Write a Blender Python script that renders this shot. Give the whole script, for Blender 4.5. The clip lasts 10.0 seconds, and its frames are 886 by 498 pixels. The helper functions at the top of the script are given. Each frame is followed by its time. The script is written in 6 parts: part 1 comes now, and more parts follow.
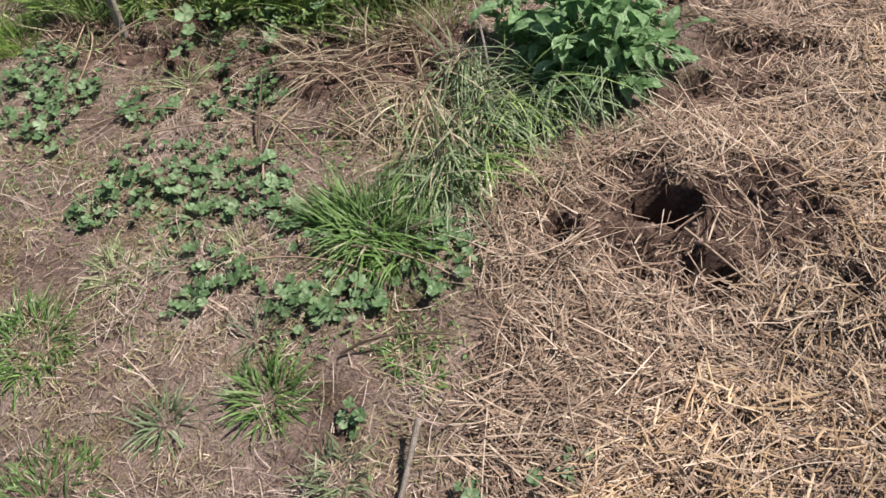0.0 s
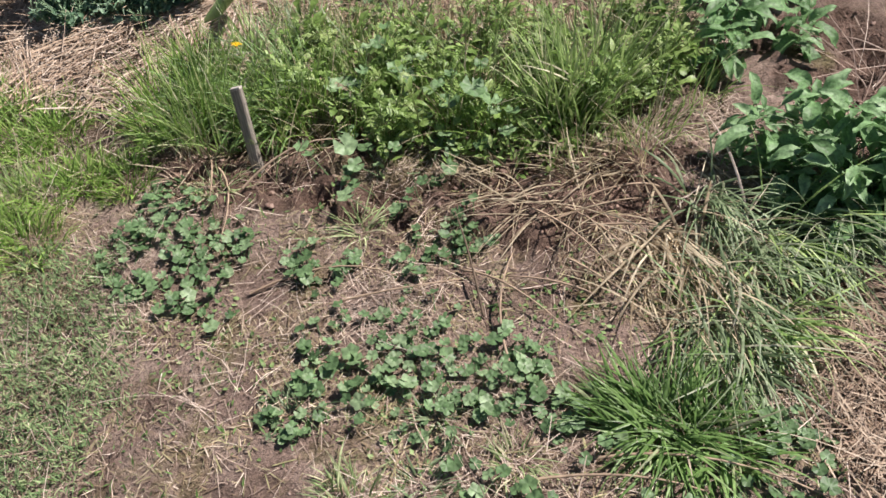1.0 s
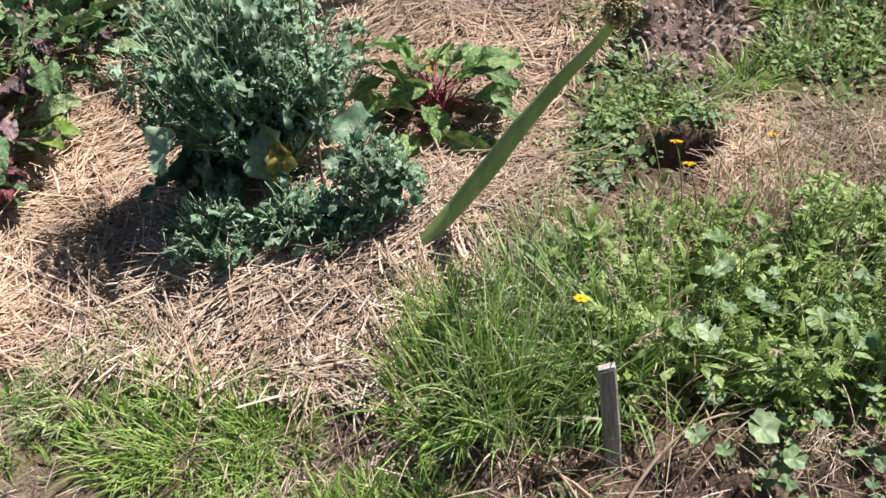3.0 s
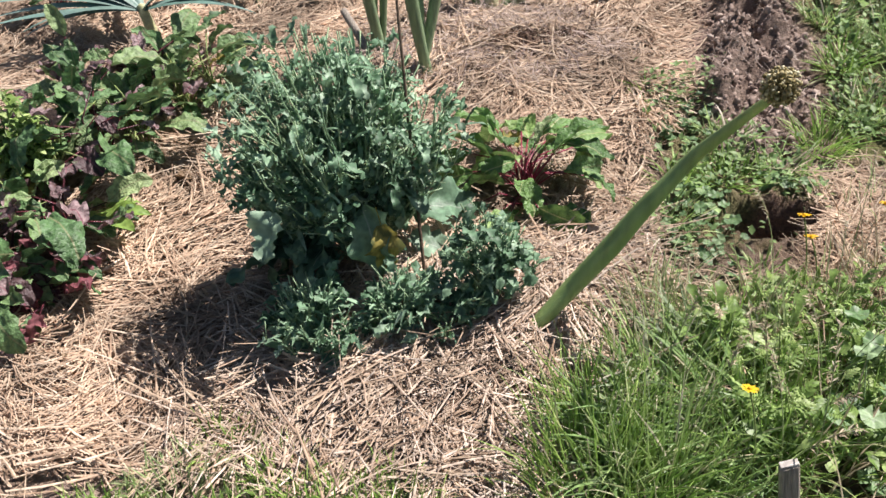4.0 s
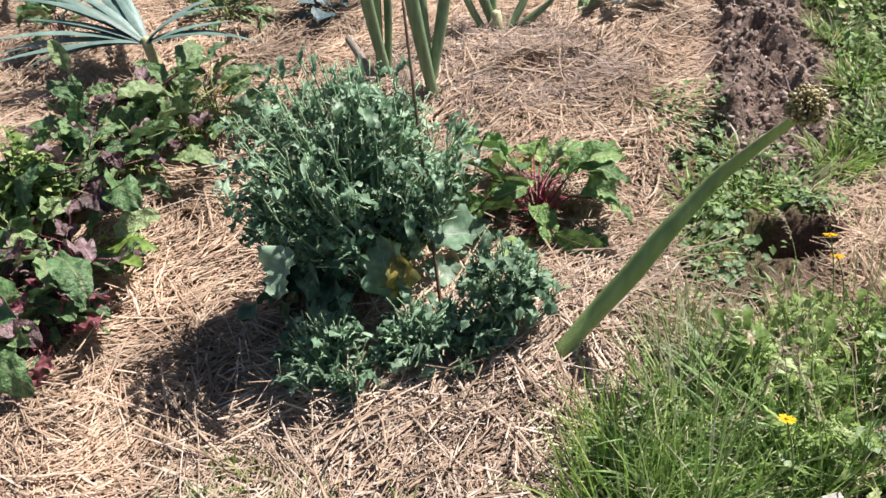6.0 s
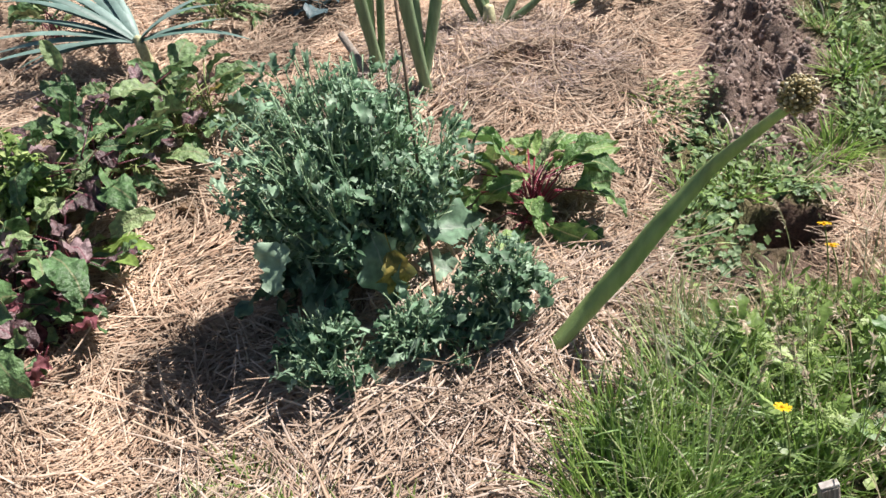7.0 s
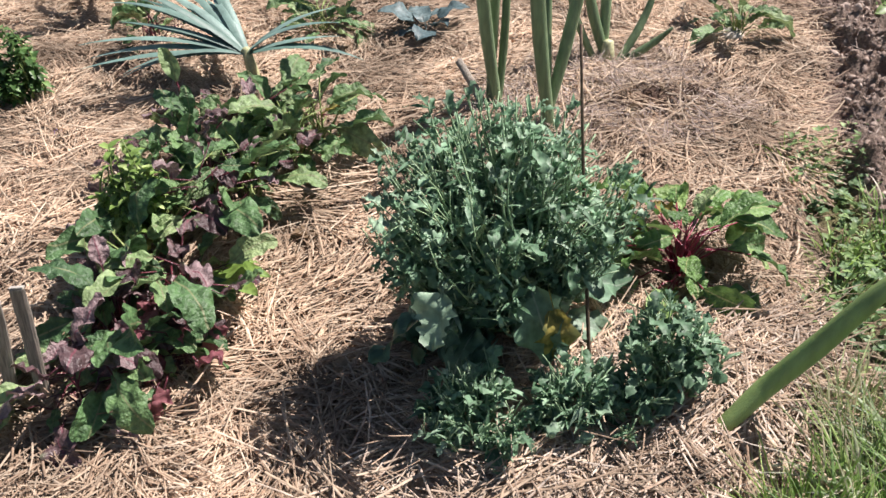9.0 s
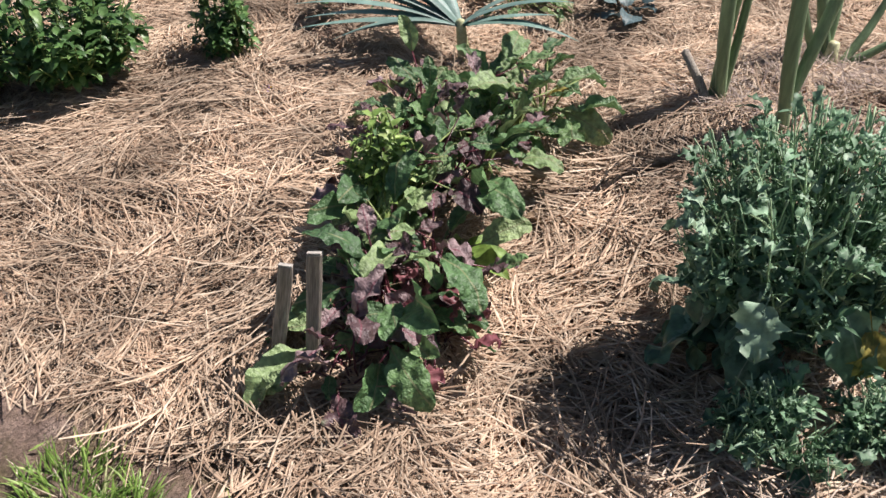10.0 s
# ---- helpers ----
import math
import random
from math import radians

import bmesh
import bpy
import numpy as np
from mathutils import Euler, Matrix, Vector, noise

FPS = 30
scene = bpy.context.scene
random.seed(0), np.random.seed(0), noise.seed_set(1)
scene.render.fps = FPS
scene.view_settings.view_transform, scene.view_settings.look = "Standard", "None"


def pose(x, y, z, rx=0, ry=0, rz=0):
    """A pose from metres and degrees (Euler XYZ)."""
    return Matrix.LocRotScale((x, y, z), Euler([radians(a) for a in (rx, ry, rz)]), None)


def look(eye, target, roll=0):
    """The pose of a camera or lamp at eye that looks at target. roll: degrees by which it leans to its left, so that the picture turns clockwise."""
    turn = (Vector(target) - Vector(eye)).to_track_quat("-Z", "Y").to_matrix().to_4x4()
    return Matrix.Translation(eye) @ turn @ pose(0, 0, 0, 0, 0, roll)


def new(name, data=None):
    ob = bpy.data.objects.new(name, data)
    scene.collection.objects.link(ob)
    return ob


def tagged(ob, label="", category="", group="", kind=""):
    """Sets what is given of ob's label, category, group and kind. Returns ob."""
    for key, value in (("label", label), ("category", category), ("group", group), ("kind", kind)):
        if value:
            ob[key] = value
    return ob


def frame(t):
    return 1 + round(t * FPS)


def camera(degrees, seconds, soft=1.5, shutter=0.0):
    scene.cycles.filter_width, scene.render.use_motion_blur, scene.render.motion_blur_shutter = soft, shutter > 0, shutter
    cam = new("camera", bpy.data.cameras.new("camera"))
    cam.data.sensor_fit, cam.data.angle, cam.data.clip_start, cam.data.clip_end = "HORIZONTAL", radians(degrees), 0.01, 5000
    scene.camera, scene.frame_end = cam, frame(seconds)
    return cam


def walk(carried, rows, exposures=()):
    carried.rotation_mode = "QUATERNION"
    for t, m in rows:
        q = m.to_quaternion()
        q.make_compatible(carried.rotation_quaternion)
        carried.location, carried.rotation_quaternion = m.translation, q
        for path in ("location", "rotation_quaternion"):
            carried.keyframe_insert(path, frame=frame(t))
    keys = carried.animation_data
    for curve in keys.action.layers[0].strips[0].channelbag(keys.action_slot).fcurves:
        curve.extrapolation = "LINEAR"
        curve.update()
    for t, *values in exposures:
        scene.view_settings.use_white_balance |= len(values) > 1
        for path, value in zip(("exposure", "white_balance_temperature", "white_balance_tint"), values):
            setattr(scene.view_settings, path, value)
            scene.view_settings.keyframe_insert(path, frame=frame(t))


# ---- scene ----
cam = camera(58.2, 10.0)
PATH = [
    (0, (0.281, 0.239, 1.484), (-0.021, 1.47, -0.063), -10.7),
    (0.5, (-0.08, 0.524, 1.452), (-0.288, 1.807, -0.068), -8.2),
    (0.9, (-0.433, 0.649, 1.432), (-0.592, 1.985, -0.048), -8.2),
    (1, (-0.505, 0.671, 1.43), (-0.648, 2.021, -0.039), -7.8),
    (1.5, (-0.824, 0.901, 1.357), (-0.899, 2.304, -0.066), -7.3),
    (2, (-1.093, 1.124, 1.351), (-1.065, 2.58, -0.021), -5.2),
    (2.5, (-1.356, 1.261, 1.377), (-1.199, 2.739, 0.039), -5.3),
    (3, (-1.537, 1.511, 1.357), (-1.349, 2.991, 0.025), -5.2),
    (3.2, (-1.6, 1.591, 1.373), (-1.403, 3.076, 0.047), -4.9),
    (4.3, (-1.847, 1.692, 1.372), (-1.558, 3.264, 0.171), -5.3),
    (4.5, (-1.846, 1.706, 1.372), (-1.553, 3.287, 0.182), -5.5),
    (5, (-1.847, 1.729, 1.367), (-1.557, 3.317, 0.185), -5.7),
    (5.5, (-1.841, 1.733, 1.363), (-1.565, 3.321, 0.179), -6.0),
    (7, (-1.836, 1.728, 1.362), (-1.56, 3.304, 0.162), -7.2),
    (7.5, (-1.855, 1.722, 1.368), (-1.572, 3.298, 0.169), -6.9),
    (8, (-1.905, 1.716, 1.37), (-1.609, 3.296, 0.182), -6.2),
    (8.5, (-1.99, 1.757, 1.366), (-1.681, 3.338, 0.18), -3.9),
    (9, (-2.103, 1.943, 1.38), (-1.863, 3.548, 0.211), -3.7),
    (9.5, (-2.331, 2.03, 1.386), (-2.168, 3.644, 0.216), -1.6),
    (10, (-2.619, 2.071, 1.403), (-2.505, 3.652, 0.184), -0.8),
]
walk(cam, [(t, look(eye, target, roll)) for t, eye, target, roll in PATH],
     exposures=[(0.0, 0.34), (1.0, 0.48), (2.0, 0.63), (5.0, 0.75), (8.5, 0.74), (9.5, 0.63), (10.0, 0.56)])

# ---------------------------------------------------------------- light
SUN_ELEV, SUN_AZ = radians(54), radians(70)      # azimuth: clockwise from +y
world = bpy.data.worlds.new("sky")
scene.world = world
world.use_nodes = True
wn = world.node_tree.nodes
sky = wn.new("ShaderNodeTexSky")
sky.sky_type, sky.sun_disc = "NISHITA", False
sky.sun_elevation, sky.sun_rotation = SUN_ELEV, SUN_AZ
world.node_tree.links.new(sky.outputs[0], wn["Background"].inputs[0])
wn["Background"].inputs[1].default_value = 0.046
to_sun = Vector((math.sin(SUN_AZ) * math.cos(SUN_ELEV), math.cos(SUN_AZ) * math.cos(SUN_ELEV), math.sin(SUN_ELEV)))
lamp = bpy.data.lights.new("sun", "SUN")
lamp.energy, lamp.angle, lamp.color = 5.0, radians(0.53), (1.0, 0.922, 0.885)
sun = new("sun", lamp)
sun.matrix_world = look(to_sun * 30, (0, 0, 0))

# ---------------------------------------------------------------- numeric helpers


def lattice(ix, iy, seed):
    n = (ix.astype(np.int64) * 374761393 + iy.astype(np.int64) * 668265263 + seed * 1442695041) & 0x7FFFFFFF
    n = ((n ^ (n >> 13)) * 1274126177) & 0x7FFFFFFF
    return ((n ^ (n >> 16)) & 0xFFFF) / 65535.0


def value_noise(x, y, seed=0):
    ix, iy = np.floor(x), np.floor(y)
    fx, fy = x - ix, y - iy
    fx, fy = fx * fx * (3 - 2 * fx), fy * fy * (3 - 2 * fy)
    a = lattice(ix, iy, seed) * (1 - fx) + lattice(ix + 1, iy, seed) * fx
    b = lattice(ix, iy + 1, seed) * (1 - fx) + lattice(ix + 1, iy + 1, seed) * fx
    return a * (1 - fy) + b * fy - 0.5


def fbm(x, y, size, octaves=4, seed=0):
    out, amp = 0.0, 1.0
    for k in range(octaves):
        out = out + amp * value_noise(x / size + 17.3 * k, y / size - 9.1 * k, seed + k)
        size, amp = size * 0.5, amp * 0.5
    return out


def ramp(a, b, x):
    t = np.clip((x - a) / (b - a), 0, 1)
    return t * t * (3 - 2 * t)


def inside(x, y, poly, soft):
    """1 inside the polygon, 0 outside, with a soft ragged edge."""
    x, y = np.asarray(x, float), np.asarray(y, float)
    near, inn = np.full(x.shape, 1e9), np.zeros(x.shape, bool)
    for (ax, ay), (bx, by) in zip(poly, poly[1:] + poly[:1]):
        dx, dy = bx - ax, by - ay
        t = np.clip(((x - ax) * dx + (y - ay) * dy) / (dx * dx + dy * dy), 0, 1)
        near = np.minimum(near, np.hypot(x - ax - t * dx, y - ay - t * dy))
        cut = (ay > y) != (by > y)
        inn ^= cut & (x < ax + (y - ay) * dx / (dy if dy else 1e-9))
    d = np.where(inn, near, -near) + soft * 1.6 * fbm(x, y, 0.35, 3, 5)
    return ramp(-soft, soft, d)


# plan of the plot
BED_STRAW = [(-9, 3.7), (-3.6, 3.42), (-3.1, 3.15), (-2.6, 2.86), (-2.15, 2.80), (-1.85, 2.66), (-1.5, 2.52), (-1.36, 2.78), (-1.08, 3.12),
             (-0.8, 3.6), (-0.5, 4.0), (-0.16, 4.6), (0.1, 5.4), (0.3, 9), (-9, 9)]
PIT_STRAW = [(0.12, 0.2), (0.1, 0.9), (0.09, 1.3), (0.1, 1.66), (0.42, 1.78), (0.62, 1.95), (0.75, 2.4), (0.9, 3.2), (4, 3.4), (4, 0.2)]
HAY_PATCH = [(-0.74, 2.68), (-0.52, 2.6), (-0.3, 2.8), (-0.12, 3.1), (-0.3, 3.34), (-0.52, 3.2), (-0.62, 3.0)]
DUG_SOIL = [(-0.62, 3.6), (-0.6, 3.46), (-0.42, 3.42), (-0.17, 3.74), (-0.04, 4.02), (0.14, 4.48), (0.4, 5.2), (0.05, 5.3), (-0.13, 4.65), (-0.46, 3.98)]
MEADOW = [(-1.52, 2.42), (-1.3, 2.36), (-1.0, 2.3), (-0.7, 2.24), (-0.35, 2.2), (-0.1, 2.3), (0.1, 2.6), (0.0, 3.0), (-0.35, 2.95), (-0.75, 2.98),
          (-1.0, 3.05), (-1.3, 2.78), (-1.46, 2.6)]
GREEN_STRIP = [(-0.32, 3.36), (-0.1, 3.28), (0.2, 3.2), (0.7, 3.3), (3, 3.5), (4, 9), (0.5, 9), (0.3, 5.2), (0.13, 4.4), (0.02, 4.0), (-0.12, 3.72), (-0.28, 3.48)]
WEED_EDGE = [(-1.0, 3.2), (-0.7, 3.1), (-0.5, 3.25), (-0.42, 3.5), (-0.56, 3.7), (-0.5, 4.0), (-0.68, 4.0), (-0.8, 3.6)]
LAWN = [(-9, 0.0), (-2.6, 0.4), (-1.9, 1.9), (-1.75, 2.2), (-1.55, 2.3), (-1.6, 2.5), (-1.9, 2.62), (-2.2, 2.78), (-2.6, 2.84), (-3.1, 3.1), (-3.6, 3.38), (-9, 3.6)]
HOLES = [(0.27, 1.45, 0.036, 0.14), (0.49, 1.54, 0.042, 0.15), (0.56, 1.51, 0.036, 0.12), (0.62, 1.33, 0.04, 0.13), (-0.67, 3.24, 0.075, 0.22), (-0.60, 3.21, 0.07, 0.2),
         (-0.96, 2.15, 0.035, 0.08), (-0.88, 2.1, 0.035, 0.09), (-0.75, 2.07, 0.03, 0.07), (-0.95, 2.38, 0.05, 0.09)]


def bump(x, y, cx, cy, sx, sy, a):
    return a * np.exp(-((x - cx) / sx) ** 2 - ((y - cy) / sy) ** 2)


def straw_cover(x, y):
    return np.maximum(np.maximum(inside(x, y, BED_STRAW, 0.07), inside(x, y, PIT_STRAW, 0.07)), 0.8 * inside(x, y, HAY_PATCH, 0.08))


def dirt_and_shade(x, y):
    """Dark turned earth: round the pits, and the dug strip. Ellipses along the weedy strip's front also paint in its
    shade.
    """
    d = inside(x, y, DUG_SOIL, 0.05)
    for cx, cy, sx, sy in ((0.58, 1.48, 0.27, 0.20), (0.74, 1.62, 0.14, 0.1), (0.62, 2.5, 0.26, 0.2), (0.45, 2.45, 0.16, 0.2), (0.72, 1.95, 0.18, 0.08), (-0.33, 2.02, 0.12, 0.06), (-0.95, 2.36, 0.1, 0.07), (0.93, 1.32, 0.11, 0.09), (0.85, 2.08, 0.22, 0.06), (0.27, 1.47, 0.06, 0.06), (-1.2, 2.3, 0.35, 0.1), (-0.45, 2.22, 0.5, 0.09), (-0.8, 2.18, 0.5, 0.1), (-0.35, 2.08, 0.3, 0.09), (0.42, 2.75, 0.16, 0.14),
                           # (-2.82, 5.1) is a dark patch on the far straw
                           (-1.0, 4.3, 0.25, 0.07), (-2.82, 5.1, 0.13, 0.07), (-0.64, 3.23, 0.15, 0.1), (-1.02, 2.3, 0.14, 0.1), (-0.3, 2.15, 0.3, 0.08), (0.2, 1.83, 0.12, 0.06), (-0.05, 2.02, 0.1, 0.1)):
        r = np.hypot((x - cx) / sx, (y - cy) / sy) + 0.9 * fbm(x, y, 0.15, 3, 9)
        d = np.maximum(d, 1 - ramp(0.75, 1.1, r))
    return d


def height(x, y):
    x, y = np.asarray(x, float), np.asarray(y, float)
    z = 0.02 + 0.085 * np.maximum(0, np.minimum(y, 9) - 3.4) / (1 + np.exp(-(np.clip(y, -20, 20) - 3.6) * 4))
    z = z + bump(x, y, -1.5, 3.15, 0.45, 0.5, 0.09) + bump(x, y, -2.7, 3.9, 0.3, 0.8, 0.07) + bump(x, y, -1.3, 4.3, 0.7, 0.5, 0.05)
    z = z - bump(x, y, -2.2, 3.4, 0.25, 0.6, 0.04) + bump(x, y, 0.7, 1.62, 0.3, 0.12, 0.05) + bump(x, y, 0.95, 1.32, 0.1, 0.08, 0.05)
    near = np.exp(-((x + 1.3) / 7) ** 4 - ((y - 2.5) / 6) ** 4)
    straw, dirt_shade = straw_cover(x, y), dirt_and_shade(x, y)
    z = z + near * (0.022 * fbm(x, y, 0.5, 3, 1) + (0.018 + 0.012 * straw) * fbm(x, y, 0.1, 4, 2) + 0.006 * fbm(x, y, 0.03, 2, 7)
                    + dirt_shade * (0.07 * fbm(x, y, 0.16, 4, 3) + 0.04 * fbm(x, y, 0.06, 3, 6)) 
                    + inside(x, y, DUG_SOIL, 0.06) * (0.045 + 0.11 * (0.16 - np.abs(fbm(x, y, 0.15, 4, 33))) + 0.10 * (0.16 - np.abs(fbm(x, y, 0.06, 3, 35)))))
    for cx, cy, r, d in HOLES:
        q = np.hypot(x - cx, y - cy) * (1 + 0.9 * fbm(x, y, 0.09, 3, 4)) / r
        z = z - d * np.exp(-q ** 2.6) + 0.022 * np.exp(-((q - 1.6) / 0.45) ** 2)
    return z


def ground_z(x, y):
    return float(height(np.array([x]), np.array([y]))[0])


def mesh_of(name, v, f, mat, smooth=True):
    """A mesh from arrays: v (n, 3), f (m, 3 or 4) or a list of such."""
    me = bpy.data.meshes.new(name)
    fs = [np.asarray(a, np.int32) for a in (f if isinstance(f, list) else [f])]
    loops = np.concatenate([a.ravel() for a in fs])
    totals = np.concatenate([np.full(len(a), a.shape[1], np.int32) for a in fs])
    starts = np.concatenate([[0], np.cumsum(totals)[:-1]]).astype(np.int32)
    me.vertices.add(len(v))
    me.vertices.foreach_set("co", np.asarray(v, np.float32).ravel())
    me.loops.add(len(loops))
    me.loops.foreach_set("vertex_index", loops)
    me.polygons.add(len(totals))
    me.polygons.foreach_set("loop_start", starts)
    me.polygons.foreach_set("use_smooth", np.full(len(totals), smooth))
    me.update(calc_edges=True)
    me.materials.append(mat)
    return me


def join(pieces):
    """Joins (v, f) arrays of quads into one."""
    vs, fs, n = [], [], 0
    for v, f in pieces:
        vs.append(v)
        fs.append(np.asarray(f) + n)
        n += len(v)
    return np.concatenate(vs), np.concatenate(fs)


def ribbons(root, az, elev, length, width, droop, segs=4, fold=0.0, tip=0.12, twist=None, turn=0.0):
    """Many blades: each leaves its root at azimuth az and elevation elev and bends down by droop on its way."""
    n = len(root)
    az, elev, length, width, droop, turn = (np.broadcast_to(np.asarray(a, float), n) for a in (az, elev, length, width, droop, turn))
    side = np.stack([-np.sin(az), np.cos(az), np.zeros(n)], 1)
    if twist is not None:
        fwd = np.stack([np.cos(az) * np.cos(elev), np.sin(az) * np.cos(elev), np.sin(elev)], 1)
        up = np.cross(fwd, side)
        side = side * np.cos(twist)[:, None] + up * np.sin(twist)[:, None]
    cols = 3 if fold else 2
    out, p = [], np.array(root, float)
    for k in range(segs + 1):
        s = k / segs
        e = elev - droop * s
        b = az + turn * s
        d = np.stack([np.cos(b) * np.cos(e), np.sin(b) * np.cos(e), np.sin(e)], 1)
        if k:
            p = p + d * (length / segs)[:, None]
        w = width * (tip + (1 - tip) * min(1.0, 2.2 * (1 - s)) * min(1.0, 0.55 + 2.5 * s)) * 0.5
        row = [p - side * w[:, None], p + side * w[:, None]]
        if fold:
            row.insert(1, p + np.cross(d, side) * (w * fold)[:, None])
        out.append(np.stack(row, 1))
    v = np.stack(out, 1).reshape(-1, 3)
    f = []
    for k in range(segs):
        for c in range(cols - 1):
            a = k * cols + c
            f.append([a, a + 1, a + 1 + cols, a + cols])
    f = (np.arange(n) * (segs + 1) * cols)[:, None, None] + np.array(f)[None]
    return v, f.reshape(-1, 4)


def tube(points, radii, sides=6, cap=True):
    """A bent tapering tube along the points."""
    p = np.array(points, float)
    r = np.broadcast_to(np.asarray(radii, float), len(p))
    d = np.gradient(p, axis=0)
    d /= np.linalg.norm(d, axis=1)[:, None] + 1e-9
    a = np.cross(d, np.array([0.31, 0.95, 0.05]))
    a /= np.linalg.norm(a, axis=1)[:, None] + 1e-9
    b = np.cross(d, a)
    ang = np.arange(sides) * 2 * np.pi / sides
    v = (p[:, None] + r[:, None, None] * (np.cos(ang)[None, :, None] * a[:, None] + np.sin(ang)[None, :, None] * b[:, None])).reshape(-1, 3)
    f = [[k * sides + j, k * sides + (j + 1) % sides, (k + 1) * sides + (j + 1) % sides, (k + 1) * sides + j] for k in range(len(p) - 1) for j in range(sides)]
    if cap:
        v = np.concatenate([v, p[-1:] + d[-1:] * r[-1] * 0.5])
        e, o = len(v) - 1, (len(p) - 1) * sides
        f += [[o + j, o + (j + 1) % sides, e, e] for j in range(0)]
        f += [[o + j, o + (j + 1) % sides, o + (j + 2) % sides, e] for j in range(0, sides, 2)]
    return v, np.array(f)


def curve(a, b, bend, n=7):
    """Points from a to b, bowed by the vector bend in the middle."""
    t = np.linspace(0, 1, n)[:, None]
    a, b, bend = (np.array(q, float) for q in (a, b, bend))
    return a * (1 - t) + b * t + bend * (4 * t * (1 - t))


def leaf(length, width, shape="oval", nu=9, nv=4, fold=0.25, curl=0.6, ruffle=0.05, seed=0, lobes=0.0, stalk=0.0, ragged=0.05, crumple=0.0, waves=1.0):
    """A leaf from the origin along +y, upper face up, bent down by curl on its way, with a ruffled edge."""
    r = np.random.default_rng(seed)
    u = np.linspace(0, 1, nu)
    vv = np.linspace(-1, 1, nv + 1)
    prof = {"oval": np.sin(np.pi * np.clip(u * 0.96 + 0.04, 0, 1) ** 0.8) ** 0.75,
            "oblong": np.clip((0.12 + 0.88 * np.sin(np.pi * 0.5 * np.clip(u / 0.45, 0, 1)) ** 1.1) * np.sqrt(np.clip(1.01 - u ** 3.2, 0, 1)), 0.04, 1),
            "spade": np.clip(1.25 * (1 - u) ** 0.55 * np.minimum(1, 0.35 + 5 * u), 0.02, 1),
            "lance": np.sin(np.pi * np.clip(u + 0.03, 0, 1) ** 0.6) ** 0.9,
            "club": np.clip(np.minimum(0.12 + 1.5 * u ** 2.2, 1.0) * np.sqrt(np.clip(1.02 - u ** 5, 0, 1)), 0.05, 1)}[shape]
    prof = prof * (1 + lobes * np.cos(u * (nu - 1) * 1.9 + r.uniform(0, 6)) * (u > 0.1)) * (1 + r.normal(0, 0.025, nu))
    half = 0.5 * width * np.clip(prof, 0.02, 1.4)
    ang = -curl * u ** 1.3
    dy, dz = np.cos(ang) * length / (nu - 1), np.sin(ang) * length / (nu - 1)
    yc, zc = np.concatenate([[0], np.cumsum(dy[1:])]), np.concatenate([[0], np.cumsum(dz[1:])])
    ph, pe, pc = r.uniform(0, 6.28, 4), r.uniform(0, 6.28, 6), r.uniform(0, 6.28, (5, 2))
    fc, swing = r.normal(0, 1, (5, 2)) * np.array([9.0, 3.2]), r.normal(0, 0.12) * length
    v = []
    for i in range(nu):
        for w in vv:
            o = 3 if w > 0 else 0
            x = w * half[i] * (1 + ragged * (np.sin(u[i] * 12 + pe[o]) + 0.7 * np.sin(u[i] * 21 + pe[o + 1]) + 0.5 * np.sin(u[i] * 34 + pe[o + 2]))) + swing * u[i] ** 2
            lift = fold * abs(w) ** 1.2 * half[i]
            wave = ruffle * width * (abs(w) ** 1.6) * (np.sin(u[i] * 9.5 * waves + ph[0] + (2.2 if w > 0 else 0)) + 0.6 * np.sin(u[i] * 17 * waves + ph[1] + w))
            blister = ruffle * 0.5 * width * np.sin(u[i] * 16 + ph[2]) * np.cos(w * 6 + ph[3]) * (abs(w) < 0.95)
            h = lift + wave + blister + crumple * width * sum(np.sin(u[i] * a + w * b + c) for (a, b), c in zip(fc, pc[:, 0]))
            v.append((x, yc[i] - np.sin(ang[i]) * h, zc[i] + np.cos(ang[i]) * h))
    c = nv + 1
    f = [[i * c + j, i * c + j + 1, (i + 1) * c + j + 1, (i + 1) * c + j] for i in range(nu - 1) for j in range(nv)]
    v = np.array(v)
    if stalk:
        v = v + np.array([0, stalk, 0])
        tv, tf = tube([(0, 0, -0.0), (0, stalk * 0.5, 0.0), (0, stalk + length * 0.25, 0.0)], [0.0022, 0.0018, 0.001], 3, cap=False)
        v, f = join([(v, f), (tv, tf)])
    return v, np.array(f)


